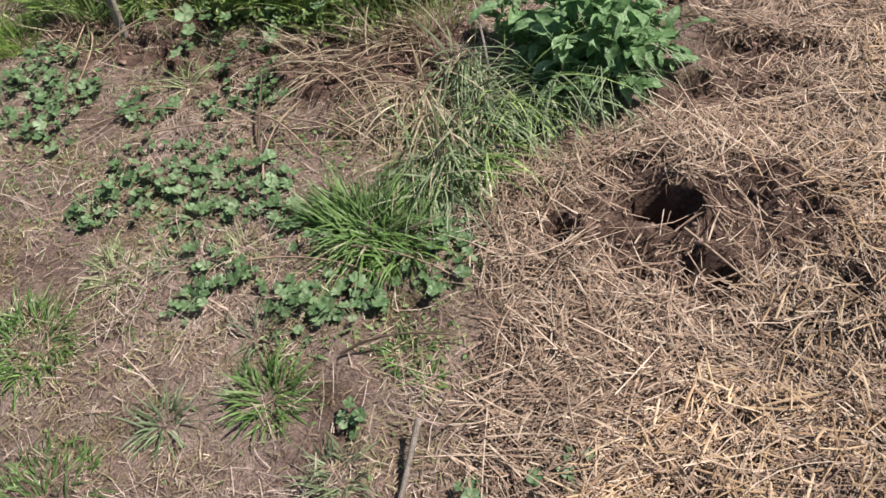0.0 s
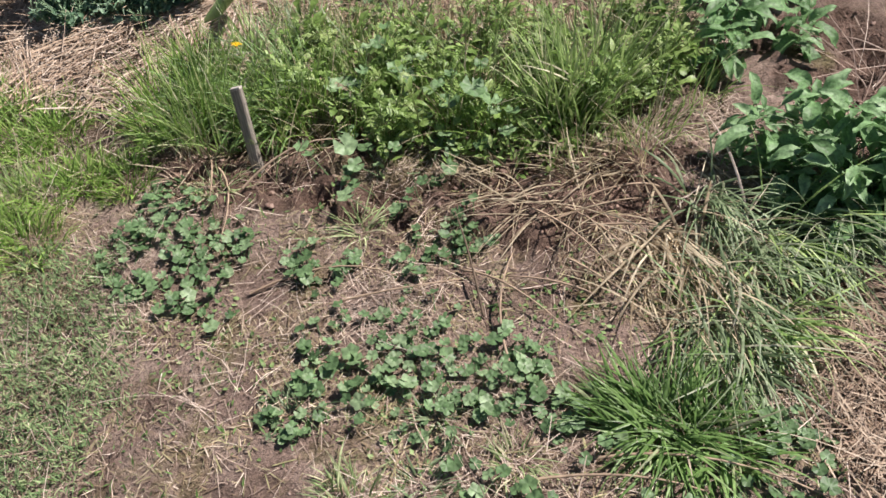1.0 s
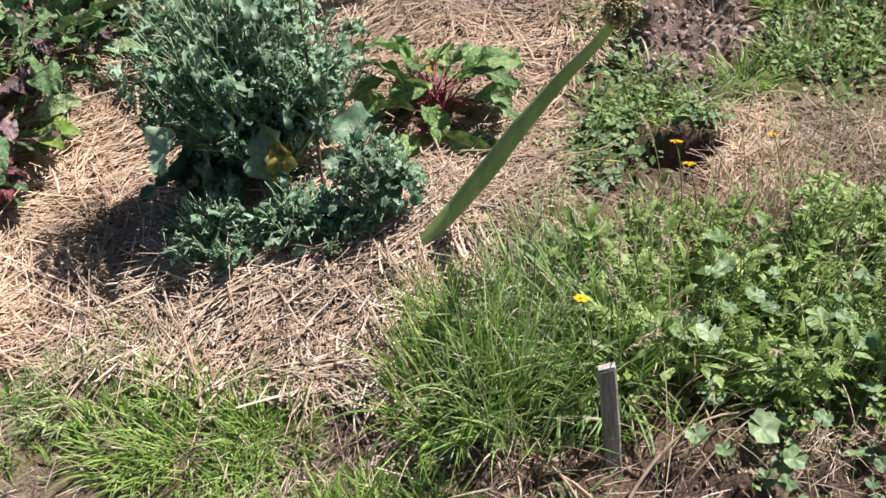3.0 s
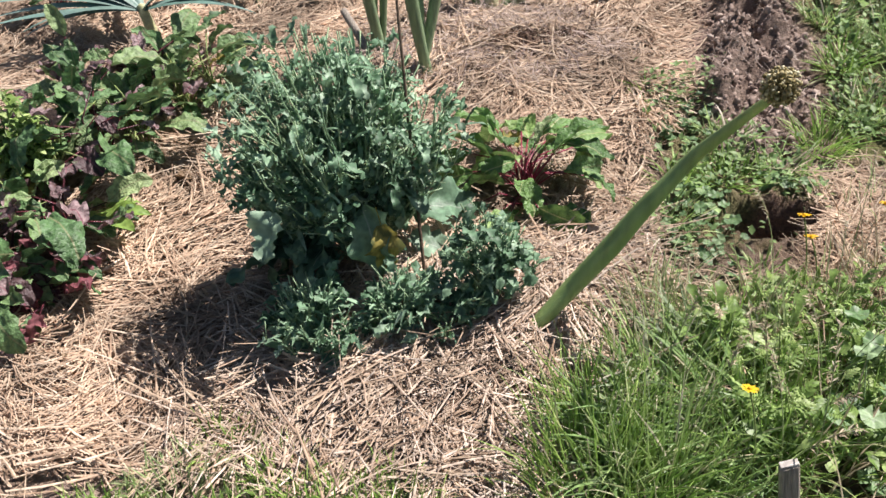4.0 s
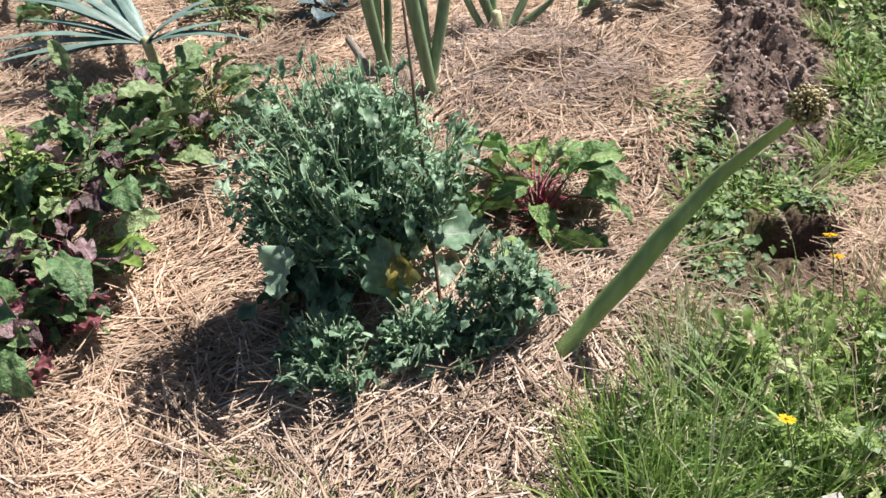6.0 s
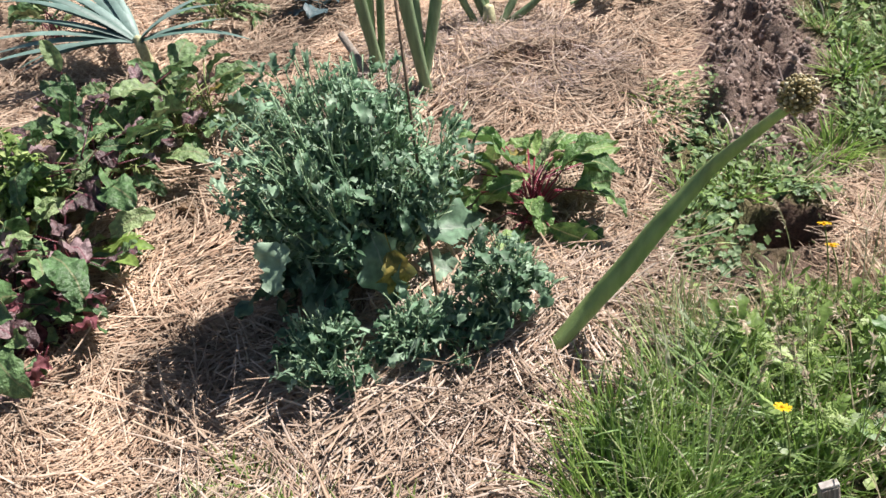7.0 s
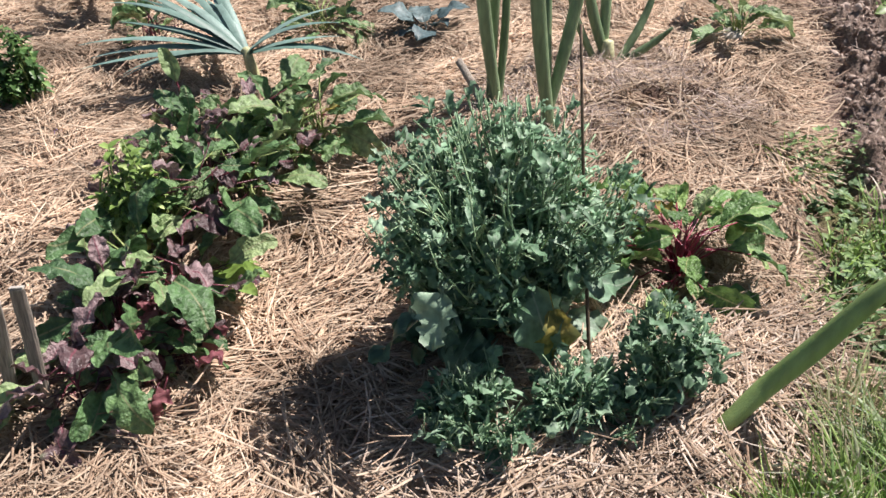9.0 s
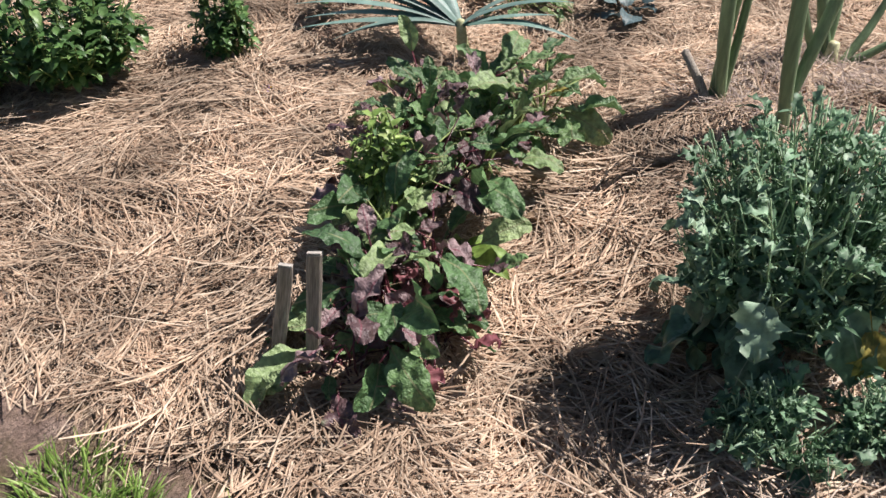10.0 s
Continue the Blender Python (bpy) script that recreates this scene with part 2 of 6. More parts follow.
def round_leaf(radius, seed=0, lobes=5, stalk=0.05):
    """A round lobed leaf with a notch, cupped and crumpled, on a thin stalk that comes up from the origin."""
    r = np.random.default_rng(seed)
    n, v, f = 20, [(0, 0, 0)], []
    ph = r.uniform(0, 6.28, 3)
    for ring, q in enumerate((0.5, 1.0)):
        for k in range(n):
            a = -np.pi / 2 + 0.22 + (2 * np.pi - 0.44) * k / (n - 1)
            edge = radius * q * (1 + (0.11 * np.cos(a * lobes + ph[0]) + 0.04 * np.cos(a * 11 + ph[1])) * q)
            z = radius * (0.16 * q * q + 0.13 * q * np.sin(a * lobes + ph[0] + 1.5) + 0.05 * r.normal() * q)
            v.append((edge * np.cos(a), edge * np.sin(a), z))
    for k in range(n - 1):
        f.append([0, 1 + k, 2 + k, 2 + k])
        f.append([1 + k, 1 + n + k, 2 + n + k, 2 + k])
    v = np.array(v) + np.array([0, stalk * 0.5, stalk])
    tris = [[a, b, c] for a, b, c, d in f if c == d]
    quads = [q for q in f if q[2] != q[3]]
    tv, tf = tube([(0, 0, 0), (0, stalk * 0.3, stalk * 0.6), (0, stalk * 0.5, stalk)], [0.0018, 0.0015, 0.0012], 3, cap=False)
    return np.concatenate([v, tv]), [np.array(quads + (tf + len(v)).tolist()), np.array(tris)]


def scatter(v, f, place, yaw, tilt, size):
    """Joins many turned and scaled copies of one quad template."""
    n = len(place)
    cy, sy, ct, st = np.cos(yaw), np.sin(yaw), np.cos(tilt), np.sin(tilt)
    p = v[None] * np.broadcast_to(size, n)[:, None, None]
    y, z = p[..., 1] * ct[:, None] - p[..., 2] * st[:, None], p[..., 1] * st[:, None] + p[..., 2] * ct[:, None]
    x = p[..., 0]
    out = np.stack([x * cy[:, None] - y * sy[:, None], x * sy[:, None] + y * cy[:, None], z], -1) + place[:, None]
    return out.reshape(-1, 3), (np.arange(n)[:, None, None] * len(v) + f[None]).reshape(-1, 4)


def sprinkle(n, box, cover, rng):
    """About n random places in the box (x0, y0, x1, y1), kept by the chance that cover gives."""
    x, y = rng.uniform(box[0], box[2], n), rng.uniform(box[1], box[3], n)
    keep = rng.random(n) < cover(x, y)
    return x[keep], y[keep]


def linked(name, me, parent, m):
    ob = new(name, me)
    ob.parent = parent
    ob.matrix_local = m
    return ob


def thing(name, place, label, category, group=""):
    ob = new(name)
    ob.location = place
    ob.empty_display_size = 0.05
    return tagged(ob, label, category, group)


# ---------------------------------------------------------------- materials
def node_mat(name, stops, rough=0.7, vary="island", grain=60.0, grain_amount=0.35, bump_size=120.0, bump_height=0.0015, through_light=0.0, patch=6.0,
             patch_amount=0.3, spec=0.3, stretch=(1, 1, 1), tint=None, rib=None):
    m = bpy.data.materials.new(name)
    m.use_nodes = True
    nt = m.node_tree
    n, l = nt.nodes, nt.links
    bsdf = n["Principled BSDF"]
    bsdf.inputs["Roughness"].default_value = rough
    bsdf.inputs["Specular IOR Level"].default_value = spec
    src = n.new("ShaderNodeNewGeometry").outputs["Random Per Island"] if vary == "island" else n.new("ShaderNodeObjectInfo").outputs["Random"]
    cr = n.new("ShaderNodeValToRGB")
    e = cr.color_ramp.elements
    while len(e) < len(stops):
        e.new(0.5)
    for k, (pos, col) in enumerate(stops):
        e[k].position, e[k].color = pos, (*col, 1)
    l.new(src, cr.inputs[0])
    co = n.new("ShaderNodeTexCoord")
    mp = n.new("ShaderNodeMapping")
    mp.inputs["Scale"].default_value = stretch
    l.new(co.outputs["Object"], mp.inputs[0])
    color = cr.outputs[0]
    for size, amount in ((grain, grain_amount), (patch, patch_amount)):
        tx = n.new("ShaderNodeTexNoise")
        tx.inputs["Scale"].default_value, tx.inputs["Detail"].default_value = size, 4
        l.new(mp.outputs[0], tx.inputs["Vector"])
        mr = n.new("ShaderNodeMapRange")
        mr.inputs[1].default_value, mr.inputs[2].default_value = 0.3, 0.7
        mr.inputs[3].default_value, mr.inputs[4].default_value = 1 - amount, 1 + amount
        l.new(tx.outputs["Fac"], mr.inputs[0])
        mx = n.new("ShaderNodeMix")
        mx.data_type, mx.blend_type = "RGBA", "MULTIPLY"
        mx.inputs["Factor"].default_value = 1
        l.new(color, mx.inputs["A"])
        l.new(mr.outputs[0], mx.inputs["B"])
        color = mx.outputs["Result"]
    if tint:                                     # blotches of a second colour
        size, col, low, high = tint
        tx = n.new("ShaderNodeTexNoise")
        tx.inputs["Scale"].default_value, tx.inputs["Detail"].default_value = size, 3
        l.new(co.outputs["Object"], tx.inputs["Vector"])
        mr = n.new("ShaderNodeMapRange")
        mr.inputs[1].default_value, mr.inputs[2].default_value = low, high
        l.new(tx.outputs["Fac"], mr.inputs[0])
        mx = n.new("ShaderNodeMix")
        mx.data_type = "RGBA"
        mx.inputs["B"].default_value = (*col, 1)
        l.new(mr.outputs[0], mx.inputs["Factor"])
        l.new(color, mx.inputs["A"])
        color = mx.outputs["Result"]
    if rib:                                      # a pale midrib along the leaf's axis
        sx = n.new("ShaderNodeSeparateXYZ")
        l.new(co.outputs["Object"], sx.inputs[0])
        ab = n.new("ShaderNodeMath")
        ab.operation = "ABSOLUTE"
        l.new(sx.outputs["X"], ab.inputs[0])
        mr = n.new("ShaderNodeMapRange")
        mr.inputs[1].default_value, mr.inputs[2].default_value = rib[0] * 0.4, rib[0]
        mr.inputs[3].default_value, mr.inputs[4].default_value = 0.85, 0.0
        l.new(ab.outputs[0], mr.inputs[0])
        mx = n.new("ShaderNodeMix")
        mx.data_type = "RGBA"
        mx.inputs["B"].default_value = (*rib[1], 1)
        l.new(mr.outputs[0], mx.inputs["Factor"])
        l.new(color, mx.inputs["A"])
        color = mx.outputs["Result"]
    l.new(color, bsdf.inputs["Base Color"])
    tx = n.new("ShaderNodeTexNoise")
    tx.inputs["Scale"].default_value, tx.inputs["Detail"].default_value = bump_size, 3
    l.new(mp.outputs[0], tx.inputs["Vector"])
    bp = n.new("ShaderNodeBump")
    bp.inputs["Distance"].default_value, bp.inputs["Strength"].default_value = bump_height, 0.8
    l.new(tx.outputs["Fac"], bp.inputs["Height"])
    l.new(bp.outputs[0], bsdf.inputs["Normal"])
    if through_light:
        tr = n.new("ShaderNodeBsdfTranslucent")
        l.new(color, tr.inputs["Color"])
        ms = n.new("ShaderNodeMixShader")
        ms.inputs[0].default_value = through_light
        l.new(bsdf.outputs[0], ms.inputs[1])
        l.new(tr.outputs[0], ms.inputs[2])
        l.new(ms.outputs[0], n["Material Output"].inputs["Surface"])
    return m


M = {}
M["straw"] = node_mat("straw", [(0, (0.265, 0.180, 0.122)), (0.25, (0.400, 0.285, 0.203)), (0.6, (0.475, 0.358, 0.258)), (1, (0.54, 0.435, 0.335))], 0.7, grain=40, spec=0.2, patch=2.6, patch_amount=0.5)
M["pale_straw"] = node_mat("pale_straw", [(0, (0.28, 0.20, 0.145)), (0.3, (0.43, 0.33, 0.255)), (0.7, (0.54, 0.435, 0.35)), (1, (0.63, 0.54, 0.455))], 0.7, grain=40, spec=0.2, patch=3, patch_amount=0.3)
M["gold_straw"] = node_mat("gold_straw", [(0, (0.27, 0.175, 0.10)), (0.3, (0.43, 0.30, 0.178)), (0.7, (0.54, 0.395, 0.25)), (1, (0.63, 0.50, 0.35))], 0.65, grain=40, spec=0.2, patch=3, patch_amount=0.3)
M["thatch"] = node_mat("thatch", [(0, (0.16, 0.11, 0.075)), (0.35, (0.30, 0.22, 0.14)), (0.6, (0.30, 0.29, 0.14)), (0.85, (0.46, 0.36, 0.26)), (1, (0.62, 0.52, 0.42))], 0.8)
M["grey_hay"] = node_mat("grey_hay", [(0, (0.15, 0.11, 0.10)), (0.4, (0.29, 0.225, 0.195)), (0.8, (0.42, 0.335, 0.285)), (1, (0.54, 0.45, 0.39))], 0.75, grain=40)
M["hay"] = node_mat("hay", [(0, (0.15, 0.098, 0.07)), (0.35, (0.29, 0.20, 0.14)), (0.7, (0.415, 0.31, 0.22)), (1, (0.57, 0.46, 0.35))], 0.6, grain=40, patch=3, patch_amount=0.25)
M["litter"] = node_mat("litter", [(0, (0.150, 0.105, 0.085)), (0.5, (0.430, 0.320, 0.254)), (1, (0.680, 0.570, 0.477))], 0.8)
M["dry_grass"] = node_mat("dry_grass", [(0, (0.26, 0.20, 0.13)), (0.4, (0.46, 0.37, 0.25)), (0.8, (0.62, 0.53, 0.38)), (1, (0.72, 0.64, 0.48))], 0.5, grain=40, through_light=0.35)
M["grey_grass"] = node_mat("grey_grass", [(0, (0.101, 0.149, 0.075)), (0.4, (0.207, 0.285, 0.143)), (0.75, (0.325, 0.399, 0.232)), (0.95, (0.440, 0.417, 0.317)), (1, (0.545, 0.489, 0.396))], 0.42, through_light=0.3, spec=0.4)
GREENS = dict(through_light=0.32, spec=0.4)
M["grass"] = node_mat("grass", [(0, (0.120, 0.186, 0.058)), (0.4, (0.288, 0.432, 0.132)), (0.75, (0.456, 0.564, 0.231)), (0.9, (0.624, 0.564, 0.413)), (1, (0.696, 0.576, 0.495))], 0.42, **GREENS)
M["bright_grass"] = node_mat("bright_grass", [(0, (0.140, 0.240, 0.052)), (0.5, (0.250, 0.400, 0.086)), (0.88, (0.380, 0.520, 0.149)), (0.96, (0.550, 0.520, 0.310)), (1, (0.600, 0.500, 0.380))], 0.4, **GREENS)
M["pale_grass"] = node_mat("pale_grass", [(0, (0.165, 0.242, 0.089)), (0.4, (0.330, 0.440, 0.190)), (0.75, (0.506, 0.550, 0.304)), (1, (0.704, 0.605, 0.443))], 0.45, **GREENS)
M["lush"] = node_mat("lush", [(0, (0.094, 0.173, 0.048)), (0.5, (0.166, 0.288, 0.080)), (0.95, (0.259, 0.389, 0.143)), (1, (0.432, 0.360, 0.286))], 0.38, **GREENS)
M["lush_grass"] = node_mat("lush_grass", [(0, (0.115, 0.195, 0.07)), (0.5, (0.215, 0.345, 0.12)), (0.9, (0.33, 0.45, 0.19)), (1, (0.5, 0.47, 0.3))], 0.4, **GREENS)
M["grey_herb"] = node_mat("grey_herb", [(0, (0.116, 0.188, 0.076)), (0.6, (0.233, 0.337, 0.152)), (1, (0.393, 0.446, 0.227))], 0.7, through_light=0.2)
M["mallow"] = node_mat("mallow", [(0, (0.115, 0.200, 0.085)), (0.6, (0.200, 0.325, 0.145)), (1, (0.335, 0.460, 0.250))], 0.45, "object", grain=90, **GREENS)
M["mallow_mat"] = node_mat("mallow_mat", [(0, (0.100, 0.170, 0.057)), (0.6, (0.190, 0.290, 0.103)), (1, (0.310, 0.420, 0.172))], 0.5, through_light=0.2)
M["weed"] = node_mat("weed", [(0, (0.16, 0.26, 0.062)), (0.6, (0.285, 0.425, 0.115)), (1, (0.45, 0.57, 0.22))], 0.42, "object", grain=90, **GREENS)
M["small_weed"] = node_mat("small_weed", [(0, (0.144, 0.240, 0.062)), (0.6, (0.300, 0.444, 0.122)), (1, (0.516, 0.624, 0.262))], 0.42, **GREENS)
M["comfrey"] = node_mat("comfrey", [(0, (0.14, 0.26, 0.10)), (0.6, (0.235, 0.41, 0.17)), (1, (0.37, 0.55, 0.29))], 0.5, "object", grain=70, bump_size=70, bump_height=0.003, **GREENS)
M["broccoli"] = node_mat("broccoli", [(0, (0.078, 0.15, 0.084)), (0.4, (0.158, 0.275, 0.164)), (0.8, (0.235, 0.365, 0.235)), (1, (0.37, 0.50, 0.36))], 0.5, through_light=0.25, spec=0.35)
M["broccoli_leaf"] = node_mat("broccoli_leaf", [(0, (0.084, 0.156, 0.097)), (0.6, (0.151, 0.260, 0.163)), (1, (0.252, 0.364, 0.252))], 0.48, "object", through_light=0.22, spec=0.35, grain=40, rib=(0.003, (0.28, 0.36, 0.27)))
M["broccoli_stem"] = node_mat("broccoli_stem", [(0, (0.19, 0.31, 0.18)), (1, (0.34, 0.46, 0.27))], 0.5, "object")
# paler take on broccoli_leaf: sunlight put into the colour
M["sun_tinted_leaf"] = node_mat("sun_tinted_leaf", [(0, (0.30, 0.42, 0.30)), (1, (0.26, 0.38, 0.26))], 0.5, "object", through_light=0.2, grain=30)
M["yellow_leaf"] = node_mat("yellow_leaf", [(0, (0.36, 0.31, 0.08)), (1, (0.40, 0.32, 0.09))], 0.6, "object", through_light=0.25, grain=40, tint=(24, (0.14, 0.15, 0.05), 0.46, 0.58))
M["beet"] = node_mat("beet", [(0, (0.072, 0.142, 0.061)), (0.45, (0.137, 0.255, 0.100)), (0.8, (0.215, 0.33, 0.135)), (1, (0.33, 0.43, 0.20))], 0.46, "object", through_light=0.18, spec=0.45, grain=50, grain_amount=0.4,
                     tint=(7, (0.14, 0.09, 0.09), 0.58, 0.72), rib=(0.0028, (0.24, 0.25, 0.13)), bump_size=75, bump_height=0.012)
M["purple_leaf"] = node_mat("purple_leaf", [(0, (0.075, 0.045, 0.048)), (0.5, (0.16, 0.10, 0.105)), (1, (0.33, 0.235, 0.24))], 0.42, "object", through_light=0.08, spec=0.45, grain=50,
                            tint=(9, (0.13, 0.21, 0.08), 0.5, 0.64), rib=(0.003, (0.18, 0.06, 0.08)), bump_size=75, bump_height=0.012)
M["bright_beet"] = node_mat("bright_beet", [(0, (0.095, 0.19, 0.06)), (0.5, (0.17, 0.31, 0.088)), (1, (0.32, 0.47, 0.16))], 0.38, "object", through_light=0.2, spec=0.45, grain=50, grain_amount=0.25,
                            rib=(0.003, (0.40, 0.42, 0.20)), bump_size=75, bump_height=0.012)
M["crimson_stalk"] = node_mat("crimson_stalk", [(0, (0.15, 0.012, 0.03)), (1, (0.26, 0.03, 0.06))], 0.35, "object", spec=0.5)
M["magenta_leaf"] = node_mat("magenta_leaf", [(0, (0.22, 0.07, 0.085)), (1, (0.40, 0.17, 0.19))], 0.4, "object", through_light=0.3)
M["beet_stalk"] = node_mat("beet_stalk", [(0, (0.055, 0.012, 0.02)), (1, (0.12, 0.024, 0.034))], 0.35, "object", spec=0.5)
M["green_stalk"] = node_mat("green_stalk", [(0, (0.16, 0.22, 0.07)), (1, (0.25, 0.30, 0.11))], 0.45, "object")
M["light_leaf"] = node_mat("light_leaf", [(0, (0.20, 0.33, 0.07)), (1, (0.26, 0.38, 0.10))], 0.45, "object", through_light=0.3)
M["onion"] = node_mat("onion", [(0, (0.24, 0.345, 0.12)), (1, (0.32, 0.43, 0.165))], 0.4, "object", grain=25, grain_amount=0.12, patch=8, patch_amount=0.2, stretch=(3, 3, 0.5), spec=0.4)
M["leek"] = node_mat("leek", [(0, (0.162, 0.230, 0.123)), (1, (0.255, 0.340, 0.196))], 0.42, "object", grain=30, grain_amount=0.15, stretch=(4, 4, 0.6))
M["grey_leek"] = node_mat("grey_leek", [(0, (0.11, 0.19, 0.16)), (1, (0.25, 0.36, 0.32))], 0.45, "object", grain=30, grain_amount=0.15)
M["pale_stem"] = node_mat("pale_stem", [(0, (0.45, 0.45, 0.25)), (1, (0.60, 0.58, 0.36))], 0.45, "object")
M["seed"] = node_mat("seed", [(0, (0.16, 0.13, 0.05)), (0.6, (0.34, 0.28, 0.13)), (1, (0.62, 0.58, 0.40))], 0.7)
M["kale"] = node_mat("kale", [(0, (0.09, 0.14, 0.15)), (1, (0.20, 0.27, 0.27))], 0.45, "object", through_light=0.15)
M["bush_leaf"] = node_mat("bush_leaf", [(0, (0.048, 0.104, 0.034)), (0.6, (0.096, 0.191, 0.058)), (1, (0.191, 0.302, 0.105))], 0.4, through_light=0.22, spec=0.4)
M["dry_leaf"] = node_mat("dry_leaf", [(0, (0.25, 0.17, 0.10)), (1, (0.48, 0.38, 0.27))], 0.75, "object", through_light=0.1)
M["wood"] = node_mat("wood", [(0, (0.25, 0.215, 0.18)), (1, (0.34, 0.30, 0.255))], 0.8, "object", grain=30, grain_amount=0.4, stretch=(12, 12, 0.8), bump_size=40, bump_height=0.003, patch=5)
M["cut_wood"] = node_mat("cut_wood", [(0, (0.42, 0.385, 0.34)), (1, (0.50, 0.46, 0.41))], 0.8, "object", grain=90)
M["twig"] = node_mat("twig", [(0, (0.06, 0.045, 0.035)), (1, (0.14, 0.10, 0.07))], 0.8, "object", grain=80)
M["yellow_petal"] = node_mat("yellow_petal", [(0, (0.80, 0.42, 0.01)), (1, (0.85, 0.55, 0.02))], 0.5, "object", through_light=0.25, grain_amount=0.1, patch_amount=0.1)
M["purple_petal"] = node_mat("purple_petal", [(0, (0.32, 0.18, 0.55)), (1, (0.45, 0.30, 0.65))], 0.5, "object", through_light=0.25)
M["clod"] = node_mat("clod", [(0, (0.121, 0.076, 0.059)), (0.6, (0.227, 0.151, 0.120)), (1, (0.374, 0.265, 0.215))], 0.95, grain=60, bump_size=80, bump_height=0.006)
M["stone"] = node_mat("stone", [(0, (0.42, 0.38, 0.33)), (1, (0.6, 0.56, 0.5))], 0.8, "object", grain=50)


def ground_material():
    m = bpy.data.materials.new("earth")
    m.use_nodes = True
    nt = m.node_tree
    n, l = nt.nodes, nt.links
    bsdf = n["Principled BSDF"]
    bsdf.inputs["Roughness"].default_value = 0.95
    bsdf.inputs["Specular IOR Level"].default_value = 0.15
    co = n.new("ShaderNodeTexCoord").outputs["Object"]

    def tex(size, detail=5, vec=co, rough=0.6):
        t = n.new("ShaderNodeTexNoise")
        t.inputs["Scale"].default_value, t.inputs["Detail"].default_value, t.inputs["Roughness"].default_value = size, detail, rough
        l.new(vec, t.inputs["Vector"])
        return t.outputs["Fac"]

    def cramp(fac, *stops):
        r = n.new("ShaderNodeValToRGB")
        while len(r.color_ramp.elements) < len(stops):
            r.color_ramp.elements.new(0.5)
        for e, (p, c) in zip(r.color_ramp.elements, stops):
            e.position, e.color = p, (*c, 1)
        l.new(fac, r.inputs[0])
        return r.outputs[0]

    def mix(a, b, fac, blend="MIX"):
        x = n.new("ShaderNodeMix")
        x.data_type, x.blend_type = "RGBA", blend
        for sock, val in (("A", a), ("B", b), ("Factor", fac)):
            if isinstance(val, float):
                x.inputs[sock].default_value = val
            else:
                l.new(val, x.inputs[sock])
        return x.outputs["Result"]

    def attr(name):
        a = n.new("ShaderNodeAttribute")
        a.attribute_name = name
        return a.outputs["Fac"]

    soil = cramp(tex(7, 8), (0.3, (0.26, 0.187, 0.16)), (0.5, (0.405, 0.305, 0.262)), (0.7, (0.55, 0.44, 0.385)))
    fine = cramp(tex(140, 4), (0.3, (0.6, 0.6, 0.6)), (0.7, (1.25, 1.2, 1.15)))
    soil = mix(soil, fine, 1.0, "MULTIPLY")
    soil = mix(soil, cramp(tex(2.3, 3), (0.35, (0.60, 0.57, 0.54)), (0.65, (1.2, 1.2, 1.2))), 1.0, "MULTIPLY")
    soil = mix(soil, cramp(tex(28, 6, rough=0.75), (0.32, (0.42, 0.40, 0.38)), (0.45, (1.0, 1.0, 1.0)), (0.62, (1.0, 1.0, 1.0)), (0.75, (1.35, 1.3, 1.25))), 1.0, "MULTIPLY")
    soil = mix(soil, cramp(tex(5.5, 6, rough=0.7), (0.50, (1.0, 1.0, 1.0)), (0.66, (0.62, 0.70, 0.45))), 1.0, "MULTIPLY")
    dark = mix(cramp(tex(16, 8), (0.3, (0.12, 0.078, 0.06)), (0.7, (0.31, 0.215, 0.175))), fine, 1.0, "MULTIPLY")
    under = mix(cramp(tex(25, 8), (0.3, (0.20, 0.135, 0.092)), (0.7, (0.47, 0.345, 0.245))), fine, 1.0, "MULTIPLY")
    turf = mix(cramp(tex(12, 8), (0.3, (0.09, 0.12, 0.04)), (0.5, (0.20, 0.19, 0.09)), (0.7, (0.38, 0.29, 0.21))), fine, 1.0, "MULTIPLY")
    color = mix(soil, turf, attr("turf"))
    color = mix(color, under, attr("straw"))
    # this mask also darkens the shaded soil before the weedy strip
    color = mix(color, dark, attr("dirt_shade"))
    crust = mix(cramp(tex(22, 8, rough=0.7), (0.3, (0.19, 0.135, 0.112)), (0.5, (0.34, 0.26, 0.218)), (0.7, (0.48, 0.385, 0.33))), fine, 1.0, "MULTIPLY")
    color = mix(color, crust, attr("dug"))
    l.new(color, bsdf.inputs["Base Color"])
    b1 = n.new("ShaderNodeBump")
    b1.inputs["Distance"].default_value, b1.inputs["Strength"].default_value = 0.05, 1.0
    l.new(tex(30, 8, rough=0.68), b1.inputs["Height"])
    b2 = n.new("ShaderNodeBump")
    b2.inputs["Distance"].default_value, b2.inputs["Strength"].default_value = 0.006, 0.8
    l.new(tex(220, 4), b2.inputs["Height"])
    l.new(b1.outputs[0], b2.inputs["Normal"])
    l.new(b2.outputs[0], bsdf.inputs["Normal"])
    return m


